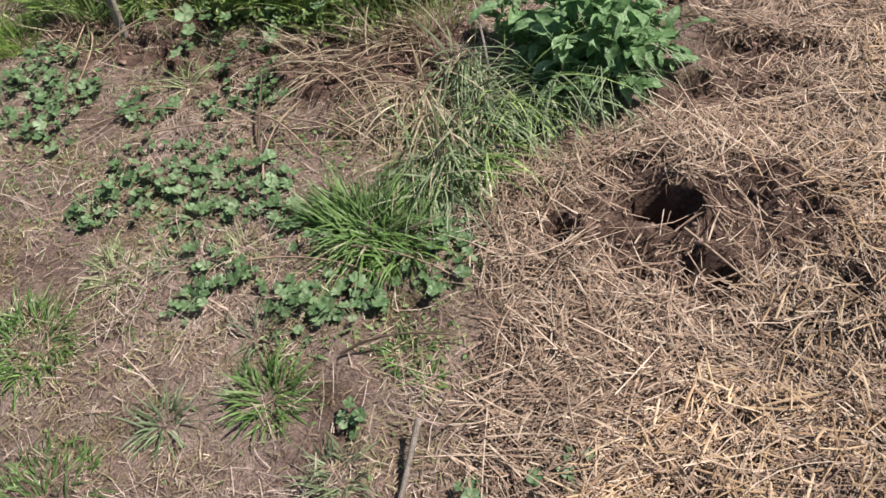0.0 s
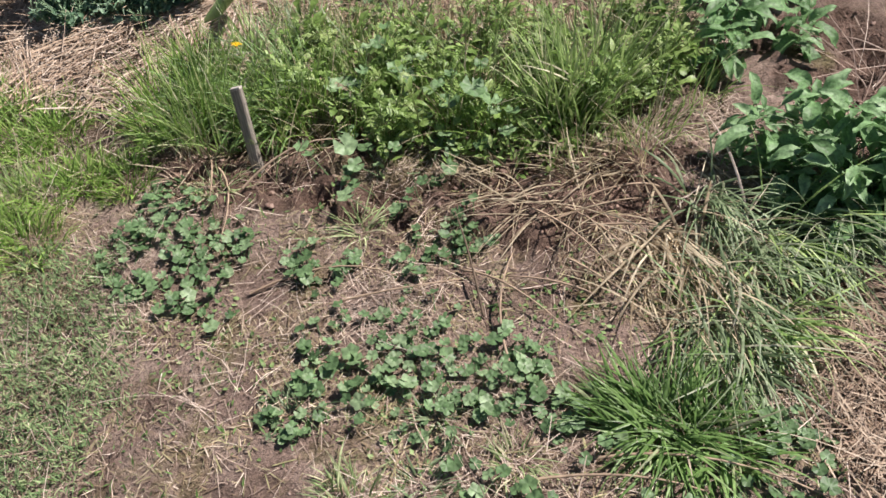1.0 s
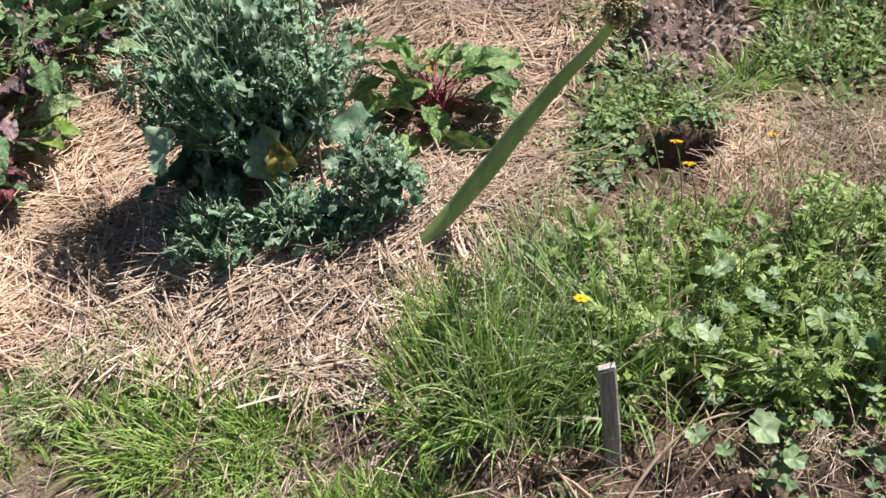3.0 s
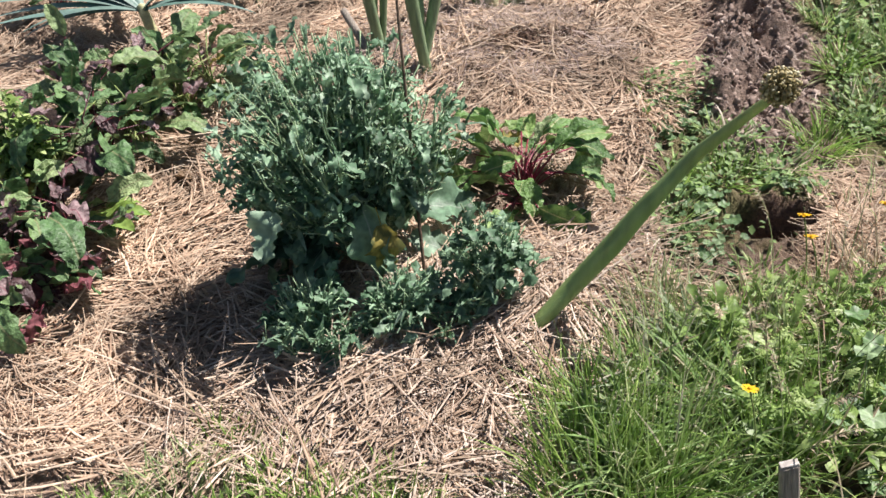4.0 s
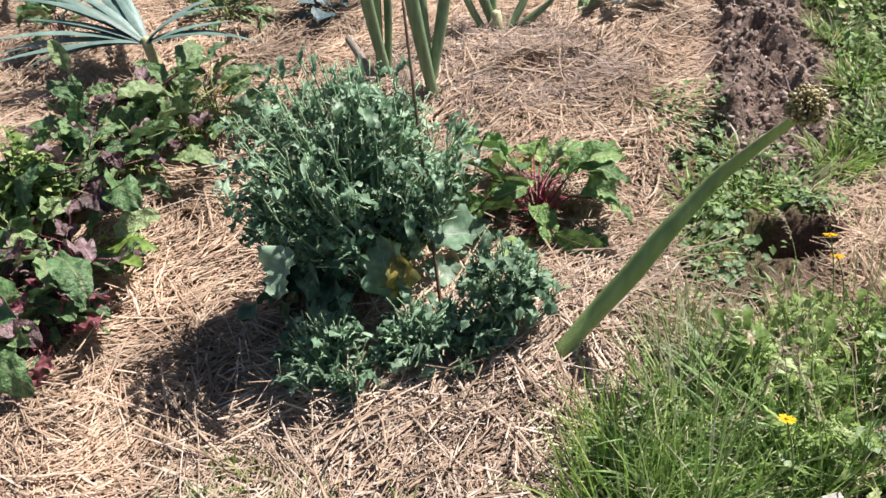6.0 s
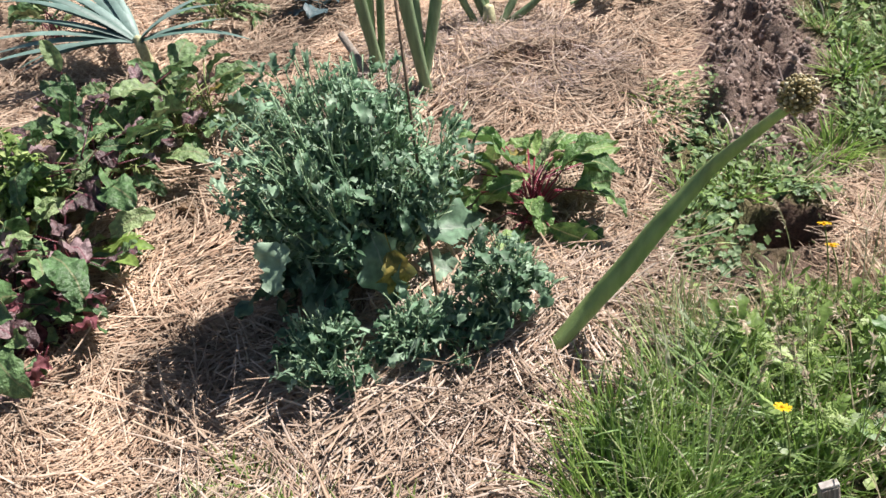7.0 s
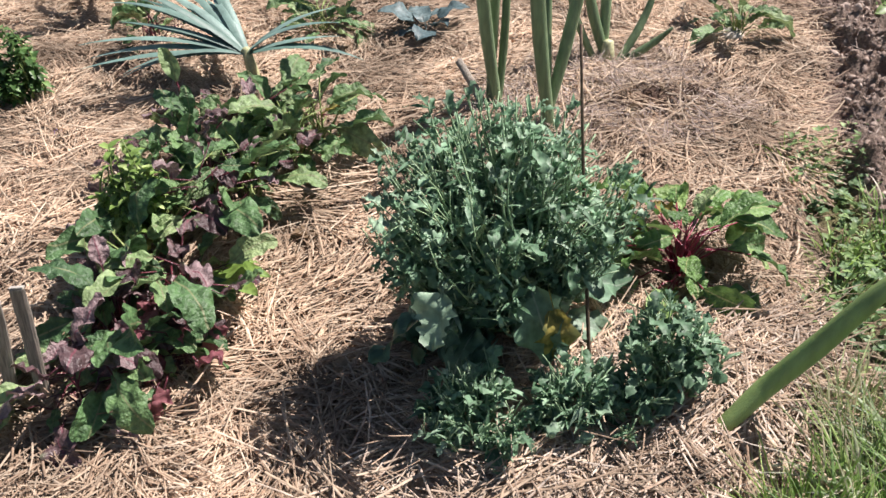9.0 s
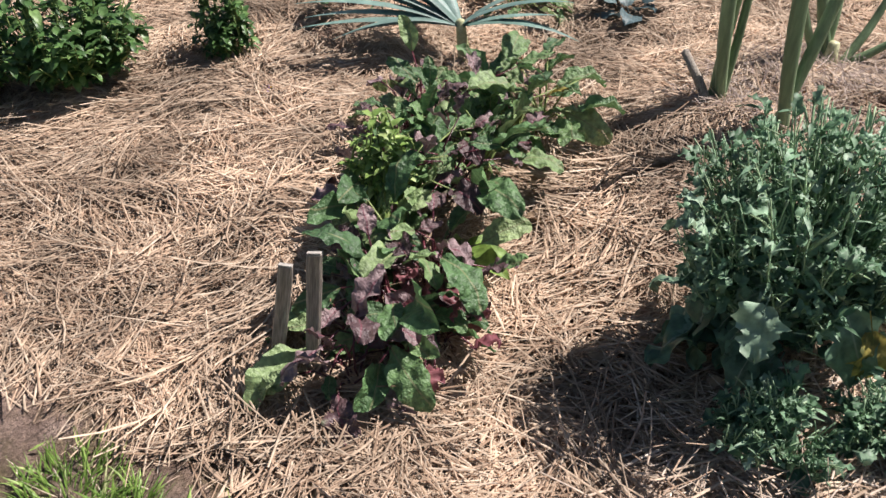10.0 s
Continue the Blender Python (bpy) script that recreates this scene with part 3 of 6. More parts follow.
# ---------------------------------------------------------------- ground
def build_ground():
    far = np.array([0.3, 0.8, 1.6, 3, 6, 12, 25, 60, 150, 400.0])
    xs = np.concatenate([-5 - far[::-1], np.arange(-5, 2.2, 0.019), 2.2 + far])
    ys = np.concatenate([0.2 - far[::-1], np.arange(0.2, 6.6, 0.019), 6.6 + far])
    gx, gy = np.meshgrid(xs, ys)
    v = np.stack([gx, gy, height(gx, gy)], -1).reshape(-1, 3)
    a = (np.arange(len(ys) - 1)[:, None] * len(xs) + np.arange(len(xs) - 1)[None]).ravel()
    f = np.stack([a, a + 1, a + 1 + len(xs), a + len(xs)], 1)
    me = mesh_of("ground", v, f, ground_material())
    x, y = v[:, 0], v[:, 1]
    turf = np.maximum.reduce([0.4 * inside(x, y, LAWN, 0.15), 0.8 * inside(x, y, MEADOW, 0.08) * (1 - 0.7 * inside(x, y, HAY_PATCH, 0.08)), inside(x, y, GREEN_STRIP, 0.1), 0.9 * inside(x, y, WEED_EDGE, 0.06)])
    for name, val in (("straw", straw_cover(x, y)), ("dirt_shade", dirt_and_shade(x, y)), ("dug", inside(x, y, DUG_SOIL, 0.05)), ("turf", turf)):
        me.attributes.new(name, "FLOAT", "POINT").data.foreach_set("value", val.astype(np.float32))
    return tagged(new("ground", me), "dry brown garden soil with mulched beds and bare path", "ground", kind="structure")


build_ground()


# ---------------------------------------------------------------- mulch, litter, crumbs
def straw_layer(name, label, n, box, cover, mat, seed, length=(0.06, 0.26), width=(0.003, 0.0065), pile=0.03, align=0.6, lift=0.13, bow=0.5, segs=3, fold=0.9):
    r = np.random.default_rng(seed)
    x, y = sprinkle(n, box, cover, r)
    k = len(x)
    ln = r.uniform(*length, k) * r.choice([0.45, 0.8, 1.0], k)
    az = np.pi * 1.8 * fbm(x, y, 0.5, 2, seed) / 0.5 + r.normal(0, align, k)
    el = r.normal(0.0, lift, k)
    turn = r.normal(0, bow, k)
    z = height(x, y) + 0.004 + pile * r.random(k) ** 1.5
    root = np.stack([x - np.cos(az) * ln / 2, y - np.sin(az) * ln / 2, z - np.sin(el) * ln / 2], 1)
    tip_x, tip_y = x + np.cos(az) * ln / 2, y + np.sin(az) * ln / 2
    root[:, 2] = np.maximum(root[:, 2], height(root[:, 0], root[:, 1]) + 0.003)
    sink = height(tip_x, tip_y) + 0.004 - (root[:, 2] + np.sin(el) * ln)
    el = np.where(sink > 0, np.arcsin(np.clip(np.sin(el) + sink / ln, -0.9, 0.9)), el)
    keep = np.ones(k, bool)                      # nothing bridges a pit
    for cx, cy, rr, d in HOLES:
        for s in (0.0, 0.25, 0.5, 0.75, 1.0):
            keep &= np.hypot(root[:, 0] + (tip_x - root[:, 0]) * s - cx, root[:, 1] + (tip_y - root[:, 1]) * s - cy) > rr * 0.95
    root, az, el, ln, turn = root[keep], az[keep], el[keep], ln[keep], turn[keep]
    k = len(root)
    wide = width[0] + (width[1] - width[0]) * r.random(k) ** 1.6
    v, f = ribbons(root, az - turn / 2, el, ln, wide, r.normal(0.03, 0.2, k), segs, fold=fold, tip=0.75, turn=turn)
    return tagged(new(name, mesh_of(name, v, f, mat)), label, "straw", kind="stuff")


def not_dirt_shade(x, y):
    c = straw_cover(x, y) * (1 - 0.84 * dirt_and_shade(x, y)) * (1 - inside(x, y, DUG_SOIL, 0.05))
    for cx, cy, rr, d in HOLES:
        c = c * ramp(0.9, 1.3, np.hypot(x - cx, y - cy) / rr)
    return c


BED, PIT = (-4.6, 2.3, 0.4, 6.3), (-0.2, 0.4, 1.9, 3.2)


def pit_cover(x, y):
    return not_dirt_shade(x, y) * (x > -0.2)


def sparse(x, y):
    return (0.10 + 0.85 * ramp(-0.05, 0.3, fbm(x, y, 0.25, 4, 31))) * (1 - straw_cover(x, y)) * (1 - 0.85 * dirt_and_shade(x, y))


def bleached(x, y):
    return not_dirt_shade(x, y) * ramp(0.5, 0.0, np.hypot((x + 1.45) / 0.9, (y - 2.85) / 0.5) - 0.6)


def golden(x, y):
    return pit_cover(x, y) * ramp(-0.15, 0.2, 0.5 * fbm(x, y, 0.4, 2, 77) + 1.1 * (x - 0.6) - 0.5 * (y - 1.15))


straw_layer("straw_mulch", "golden dry straw mulch spread thickly over the bed", 80000, BED, not_dirt_shade, M["straw"], 21, length=(0.08, 0.31), width=(0.0018, 0.0068), pile=0.026, lift=0.10, bow=0.45, align=0.45, segs=3)
straw_layer("straw_mulch", "bleached pale straw at the bed's front edge", 13000, (-2.4, 2.4, -0.7, 3.3), bleached, M["pale_straw"], 29, length=(0.05, 0.26), width=(0.002, 0.0065), pile=0.026, lift=0.10, bow=0.4, align=0.8, segs=3)
straw_layer("hay_mulch", "grey-brown weathered hay over the mounded bed", 9000, (-1.7, 3.8, -0.5, 4.9), lambda x, y: not_dirt_shade(x, y) * ramp(1.2, 0.6, np.hypot((x + 1.1) / 0.45, (y - 4.35) / 0.35) + 0.8 * fbm(x, y, 0.3, 3, 88)), M["grey_hay"], 35, length=(0.03, 0.16), width=(0.0014, 0.004), pile=0.05, lift=0.2, bow=0.6, align=1.0, segs=2, fold=0.0)
straw_layer("hay_chaff", "scraps of grey hay over the dug strip", 2600, (-0.7, 3.3, 0.5, 5.3), lambda x, y: inside(x, y, DUG_SOIL, 0.06) * (fbm(x, y, 0.2, 3, 90) > 0), M["grey_hay"], 36, length=(0.02, 0.12), width=(0.0014, 0.0035), pile=0.02, lift=0.25, bow=0.5, align=1.5, segs=2, fold=0.0)
straw_layer("straw_chaff", "short broken chaff and fine stems between the straw", 150000, BED, not_dirt_shade, M["straw"], 24, length=(0.015, 0.09), width=(0.0014, 0.0044), pile=0.026, align=1.4, segs=1, fold=0.0)
straw_layer("hay_mulch", "matted brown hay round the dug pits", 46000, PIT, pit_cover, M["hay"], 22, length=(0.04, 0.17), width=(0.0012, 0.0042), pile=0.04, lift=0.18, bow=0.5, align=0.6, segs=2, fold=0.0)
straw_layer("hay_mulch", "long bent hay stems round the dug pits", 3500, PIT, pit_cover, M["hay"], 32, length=(0.14, 0.34), width=(0.0012, 0.0035), pile=0.06, lift=0.22, bow=1.1, align=0.7, segs=5, fold=0.0)
straw_layer("straw_mulch", "coarse golden straw strewn beside the pits", 26000, PIT, golden, M["gold_straw"], 25, length=(0.03, 0.14), width=(0.0025, 0.0058), pile=0.05, lift=0.14, bow=0.15, align=0.9, segs=2)
straw_layer("hay_chaff", "fine chaff of dry grass round the pits", 60000, PIT, pit_cover, M["hay"], 26, length=(0.015, 0.07), width=(0.0014, 0.004), pile=0.02, align=1.6, segs=1, fold=0.0)
straw_layer("grass_litter", "flattened bleached thatch in the short grass", 7000, (-4.2, 1.3, -1.3, 3.4), lambda x, y: inside(x, y, LAWN, 0.1) * (0.25 + 0.75 * (fbm(x, y, 0.3, 3, 44) > 0)), M["litter"], 33, length=(0.02, 0.11), width=(0.0012, 0.003), pile=0.02, align=2.0, lift=0.3, segs=2, fold=0.0)
straw_layer("grass_litter", "short shreds of dead grass trodden into the soil", 60000, (-2.4, 0.3, 0.25, 2.4), lambda x, y: (0.2 + 0.8 * ramp(-0.1, 0.15, fbm(x, y, 0.16, 4, 46))) * (1 - straw_cover(x, y)) * (1 - 0.85 * dirt_and_shade(x, y)), M["thatch"], 34, length=(0.008, 0.05), width=(0.001, 0.0034), pile=0.004, align=2.5, lift=0.12, segs=1, fold=0.0)
straw_layer("hay_mulch", "dry bleached hay among the weeds", 15000, (-1.3, 2.6, 0.3, 3.5), lambda x, y: np.maximum(inside(x, y, HAY_PATCH, 0.1), 0.22 * inside(x, y, MEADOW, 0.05) * ramp(2.5, 2.75, y)) * (0.25 + 0.75 * (fbm(x, y, 0.3, 3, 15) > -0.1)),
            M["straw"], 27, length=(0.06, 0.26), width=(0.0018, 0.0042), pile=0.05, lift=0.3, bow=0.9, align=0.9)
straw_layer("grass_litter", "thin bleached dead grass lying on bare soil", 42000, (-2.6, 0.3, 0.2, 2.5), sparse, M["litter"], 23, length=(0.015, 0.16), width=(0.0009, 0.0022), pile=0.006, align=3.0, lift=0.2, bow=0.8, segs=2,
            fold=0.0)


def lump(seed):
    """A broken clod: a cube rounded, squashed and knocked about, of unit size."""
    r = np.random.default_rng(seed)
    g = [(x, y, z) for x in (-1, 0, 1) for y in (-1, 0, 1) for z in (-1, 0, 1) if (x, y, z) != (0, 0, 0)]
    at = {p: k for k, p in enumerate(g)}
    f = []
    for axis in range(3):
        for side in (-1, 1):
            for a in (-1, 0):
                for b in (-1, 0):
                    q = []
                    for da, db in ((0, 0), (1, 0), (1, 1), (0, 1)):
                        c = [0, 0, 0]
                        c[axis], c[(axis + 1) % 3], c[(axis + 2) % 3] = side, a + da, b + db
                        q.append(at[tuple(c)])
                    f.append(q if side > 0 else q[::-1])
    v = np.array(g, float)
    v = 0.5 * v / np.linalg.norm(v, axis=1)[:, None] ** 0.75 * r.uniform(0.7, 1.25, (len(v), 1)) * r.uniform(0.6, 1.3, 3) + r.normal(0, 0.05, v.shape)
    return v, np.array(f)


def crumbs(name, label, n, box, cover, seed, size, mat, sink=0.15):
    r = np.random.default_rng(seed)
    x, y = sprinkle(n, box, cover, r)
    s = size[0] + (size[1] - size[0]) * r.random(len(x)) ** 3
    kind, out = r.integers(0, 4, len(x)), []
    for k in range(4):
        m = kind == k
        out.append(scatter(*lump(seed * 10 + k), np.stack([x[m], y[m], height(x[m], y[m]) + s[m] * sink], 1), r.uniform(0, 6.3, m.sum()), r.normal(0, 0.5, m.sum()), s[m]))
    v, q = join(out)
    return tagged(new(name, mesh_of(name, v, q, mat)), label, "soil", kind="stuff")


def dug(x, y):
    return inside(x, y, DUG_SOIL, 0.04)


M["dug_clod"] = node_mat("dug_clod", [(0, (0.18, 0.128, 0.106)), (0.6, (0.32, 0.245, 0.205)), (1, (0.46, 0.37, 0.32))], 0.95, grain=60, bump_size=80, bump_height=0.006)
crumbs("soil_clods", "dark moist clods of freshly dug earth", 12000, (-1.6, 0.9, 1.3, 3.4), dirt_and_shade, 41, (0.003, 0.015), M["clod"])
crumbs("soil_clods", "rough grey-brown clods along the dug strip", 9000, (-0.7, 3.3, 0.5, 5.3), dug, 43, (0.006, 0.03), M["dug_clod"], 0.0)
M["crumb"] = node_mat("crumb", [(0, (0.17, 0.12, 0.095)), (0.6, (0.28, 0.205, 0.165)), (1, (0.38, 0.29, 0.245))], 0.95)
crumbs("soil_crumbs", "small dry crumbs of soil on the path", 5000, (-2.4, 0.4, 0.2, 2.5), lambda x, y: 0.25 + 0.75 * (fbm(x, y, 0.2, 3, 51) > 0.05), 42, (0.002, 0.009), M["crumb"])


# ---------------------------------------------------------------- grasses
def grass_tuft(x, y, label, n, radius, length, width, mat, elev=(0.7, 1.45), droop=(0.4, 1.6), seed=0, lean=None, segs=5, name="grass_tuft", group="", single=8):
    """A clump of blades that fan out from a small base. lean: the azimuth to which they all flop. single: how many long blades are parts of their own."""
    r = np.random.default_rng(seed)
    a, q = r.uniform(0, 6.283, n), radius * np.sqrt(r.random(n))
    px, py = q * np.cos(a), q * np.sin(a)
    base = ground_z(x, y)
    pz = height(x + px, y + py) - base - 0.004
    az = a + r.normal(0, 0.6, n)
    if lean is not None:
        az = np.where(r.random(n) < 0.75, lean + r.normal(0, 0.5, n), az)
    ln = r.uniform(*length, n)
    v, f = ribbons(np.stack([px, py, pz], 1), az, r.uniform(*elev, n), ln, r.uniform(*width, n), r.uniform(*droop, n), segs, fold=0.35, tip=0.06,
                   twist=r.normal(0, 0.5, n), turn=r.normal(0, 0.35, n))
    ob = thing(name, (x, y, base), label, "grass", group)
    per, fper = 3 * (segs + 1), 2 * segs
    longest = np.argsort(-ln)[:single]
    for k in longest:
        linked("blade", mesh_of("blade", v[k * per:(k + 1) * per], f[:fper], mat), ob, Matrix())
    rest = np.setdiff1d(np.arange(n), longest)
    rv = v.reshape(n, per, 3)[rest].reshape(-1, 3)
    rf = f.reshape(n, fper, 4)[:len(rest)].reshape(-1, 4)
    linked("blade_mass", mesh_of("blade_mass", rv, rf, mat), ob, Matrix())["kind"] = "stuff"
    return ob


LAWN_LABEL = "short bright green grass tuft at the edge of the path"
# lawn tufts beside the straw: x, y, radius, blades
for k, (x, y, rad, n) in enumerate([(-1.94, 2.55, 0.15, 420), (-1.80, 2.52, 0.1, 240), (-2.08, 2.6, 0.12, 300), (-2.22, 2.74, 0.1, 220), (-2.38, 2.68, 0.12, 240), (-1.52, 2.28, 0.08, 190), (-1.74, 2.26, 0.1, 260),
                                    (-1.63, 2.3, 0.07, 170), (-1.84, 2.24, 0.08, 180), (-1.86, 2.42, 0.06, 90), (-1.72, 2.06, 0.1, 240), (-1.84, 2.08, 0.1, 200), (-2.05, 2.14, 0.14, 220), (-2.5, 2.58, 0.14, 220),
                                    (-3.32, 3.1, 0.11, 240), (-3.2, 3.02, 0.09, 150), (-2.14, 2.86, 0.04, 50), (-2.08, 2.83, 0.03, 40), (-2.75, 2.72, 0.16, 240), (-3.0, 2.86, 0.16, 220), (-1.92, 1.9, 0.12, 180),
                                    (-1.82, 2.6, 0.08, 130), (-2.0, 2.7, 0.07, 120), (-2.25, 2.3, 0.13, 160)]):
    grass_tuft(x, y, LAWN_LABEL, int(n * 1.5), rad, (0.03, 0.095), (0.002, 0.005), M["pale_grass" if k % 5 == 3 else "bright_grass"], elev=(0.75, 1.5), droop=(0.1, 1.3), seed=100 + k, group="lawn tufts")
# small tufts on the bare soil
for k, (x, y, rad, n, ln, mat) in enumerate([(-0.34, 1.0, 0.055, 150, 0.13, "bright_grass"), (-0.56, 0.93, 0.03, 60, 0.13, "grass"), (-0.95, 1.11, 0.085, 260, 0.13, "bright_grass"),
                                             (-0.81, 1.33, 0.05, 80, 0.12, "pale_grass"), (-0.68, 1.36, 0.03, 40, 0.1, "grass"), (-0.75, 0.75, 0.1, 200, 0.09, "bright_grass"),
                                             (-0.4, 1.15, 0.03, 34, 0.14, "grass"), (-0.16, 0.83, 0.04, 60, 0.12, "grass"), (-0.95, 1.53, 0.045, 60, 0.1, "grass"),
                                             (-0.06, 1.12, 0.035, 70, 0.08, "bright_grass"), (0.0, 1.05, 0.02, 40, 0.07, "bright_grass"), (-0.5, 1.4, 0.03, 40, 0.12, "pale_grass"),
                                             (-0.85, 2.05, 0.018, 24, 0.17, "pale_grass"), (-1.25, 2.22, 0.04, 60, 0.12, "pale_grass"), (-1.33, 2.24, 0.04, 50, 0.14, "hay"),
                                             (-1.0, 0.8, 0.08, 120, 0.09, "grass"), (-0.66, 1.5, 0.03, 40, 0.1, "grass")]):
    grass_tuft(x, y, "small grass tuft with spreading blades on dry soil", int(n * 2.0), rad * 1.15, (ln * 0.25, ln * 0.8), (0.002, 0.005), M[{"bright_grass": "lush", "grass": "grey_grass"}.get(mat, mat)], elev=(0.15, 1.4), droop=(0.2, 1.6), seed=150 + k, group="path tufts")
# the broad bright tuft and the tall flopping clump beside the pits
for k, (x, y, n, rad, ln, lean) in enumerate([(-0.2, 1.46, 230, 0.06, 0.2, None), (-0.12, 1.42, 150, 0.06, 0.17, None), (-0.28, 1.49, 90, 0.05, 0.16, 2.6)]):
    grass_tuft(x, y, "lush bright green grass tuft with broad blades", int(n * 1.5), rad, (ln * 0.4, ln), (0.0032, 0.0075), M["lush"], elev=(0.15, 1.25), droop=(0.2, 1.6), seed=201 + k, lean=lean, group="lush tufts")
for k, (x, y, rad, n, ln, mat, lean) in enumerate([(-0.04, 1.60, 0.05, 110, 0.22, "grey_grass", 5.0), (-0.06, 1.70, 0.06, 120, 0.25, "grey_grass", 4.7), (0.0, 1.78, 0.06, 120, 0.27, "grey_grass", 5.2),
                                                   (-0.07, 1.86, 0.06, 110, 0.27, "dry_grass", 4.9), (0.06, 1.70, 0.04, 80, 0.24, "grass", 5.4), (0.05, 1.90, 0.07, 120, 0.30, "grey_grass", 5.4),
                                                   (0.13, 1.94, 0.06, 110, 0.32, "grass", 5.4), (-0.12, 1.98, 0.06, 100, 0.26, "dry_grass", 4.8), (0.0, 2.04, 0.07, 110, 0.3, "grey_grass", 5.0), (0.2, 1.96, 0.06, 90, 0.32, "grey_grass", 5.4),
                                                   (-0.02, 1.7, 0.1, 90, 0.2, "lush", None)]):
    grass_tuft(x, y, "tall flopping pale green grass clump going to seed", int(n * 0.75), rad, (ln * 0.45, ln * 1.3), (0.0026, 0.0075), M[mat], elev=(0.4, 1.4), droop=(0.9, 2.8), seed=210 + k, lean=lean, segs=7,
               group="flopped grass")
for k, (x, y, az, n) in enumerate([(-0.2, 2.04, 4.6, 40), (-0.22, 1.9, 4.9, 40), (-0.28, 2.1, 4.2, 36), (-0.14, 1.78, 5.0, 40), (-0.1, 1.7, 4.9, 34), (0.2, 1.8, 5.6, 50), (0.16, 1.74, 5.0, 40), (-0.06, 1.95, 5.0, 40), (-0.4, 2.1, 3.6, 24), (-0.5, 2.14, 3.3, 20)]):
    grass_tuft(x, y, "bleached dead grass stalks bent over dark soil", n, 0.08, (0.1, 0.32), (0.0018, 0.0045), M["dry_grass"], elev=(0.0, 0.8), droop=(0.2, 1.2), seed=230 + k, lean=az, segs=6,
               name="dead_grass", group="dead grass")
for k, (x, y, az) in enumerate([(0.6, 2.45, 0.4), (0.7, 2.6, 0.9), (0.55, 2.62, 2.5), (0.8, 2.4, 0.2), (0.66, 2.3, 5.8), (0.5, 2.4, 4.0), (0.85, 2.6, 1.2)]):
    grass_tuft(x, y, "grey dead stems fallen on turned soil", 34, 0.08, (0.12, 0.4), (0.002, 0.0045), M["litter"], elev=(0.0, 0.8), droop=(0.1, 0.9), seed=330 + k, lean=az, segs=5, name="dead_grass", group="dead grass")
for k, (x, y, az) in enumerate([(0.3, 1.98, 4.7), (0.36, 2.05, 4.9), (0.24, 2.02, 4.5), (0.4, 2.12, 5.0)]):
    grass_tuft(x, y, "long pale grass blades falling over broad weeds", 46, 0.07, (0.2, 0.4), (0.002, 0.005), M["grey_grass"], elev=(0.7, 1.45), droop=(0.8, 2.6), seed=340 + k, lean=az, segs=7, group="flopped grass")
# grasses of the weedy strip
for k, (x, y, rad, n, ln, mat) in enumerate([(-1.42, 2.5, 0.12, 420, 0.34, "bright_grass"), (-1.3, 2.45, 0.1, 300, 0.32, "grass"), (-1.25, 2.58, 0.1, 240, 0.3, "grass"), (-1.2, 2.72, 0.1, 220, 0.3, "grass"),
                                             (-1.05, 2.55, 0.1, 200, 0.3, "bright_grass"), (-0.9, 2.7, 0.1, 180, 0.3, "pale_grass"), (-0.3, 2.38, 0.1, 150, 0.3, "grass"), (-0.32, 2.5, 0.09, 130, 0.3, "grass"),
                                             (-0.55, 2.6, 0.1, 180, 0.34, "pale_grass"), (-0.2, 2.62, 0.1, 200, 0.36, "pale_grass"), (-0.7, 2.85, 0.1, 180, 0.3, "pale_grass"), (-1.1, 2.92, 0.08, 160, 0.26, "pale_grass"),
                                             (-1.36, 2.68, 0.08, 200, 0.26, "bright_grass"), (-0.12, 2.35, 0.1, 140, 0.28, "grass"), (0.0, 2.8, 0.12, 220, 0.34, "pale_grass"), (-0.25, 2.85, 0.12, 200, 0.3, "pale_grass"),
                                             (-0.45, 2.75, 0.1, 160, 0.34, "pale_grass"), (0.05, 2.5, 0.1, 130, 0.28, "grass"), (-0.6, 3.0, 0.1, 140, 0.12, "hay"), (-0.35, 3.1, 0.14, 200, 0.24, "hay"),
                                             (0.15, 3.1, 0.15, 220, 0.3, "pale_grass"), (0.3, 3.4, 0.15, 220, 0.24, "grass"), (0.1, 3.6, 0.14, 200, 0.2, "bright_grass"), (0.35, 4.0, 0.2, 260, 0.2, "pale_grass"), (-0.95, 2.45, 0.1, 240, 0.24, "bright_grass"), (-0.8, 2.6, 0.1, 220, 0.26, "bright_grass"), (-0.62, 2.5, 0.1, 200, 0.26, "bright_grass"), (-1.12, 2.45, 0.08, 200, 0.26, "bright_grass"), (-0.5, 2.42, 0.08, 160, 0.3, "bright_grass"), (-1.0, 2.8, 0.1, 180, 0.24, "bright_grass")]):
    if y > 2.64 and -0.72 < x < -0.05:
        n, mat, ln = n * 0.55, ("dry_grass", "pale_grass", "dry_grass")[k % 3], ln * 0.85
    thin = 0.8
    grass_tuft(x, y, "tall wild grass with thin arching blades among weeds" if mat in ("grass", "bright_grass", "pale_grass") else "straw-coloured dry grass among weeds", int(n * (0.85 if x < -1.0 else 0.5)), rad, (ln * 0.25, ln * 0.85), (0.0026 * thin, 0.0062 * thin), M[mat],
               elev=(1.05, 1.57), droop=(-0.1, 1.1), seed=250 + k, segs=6, group="wild grass")
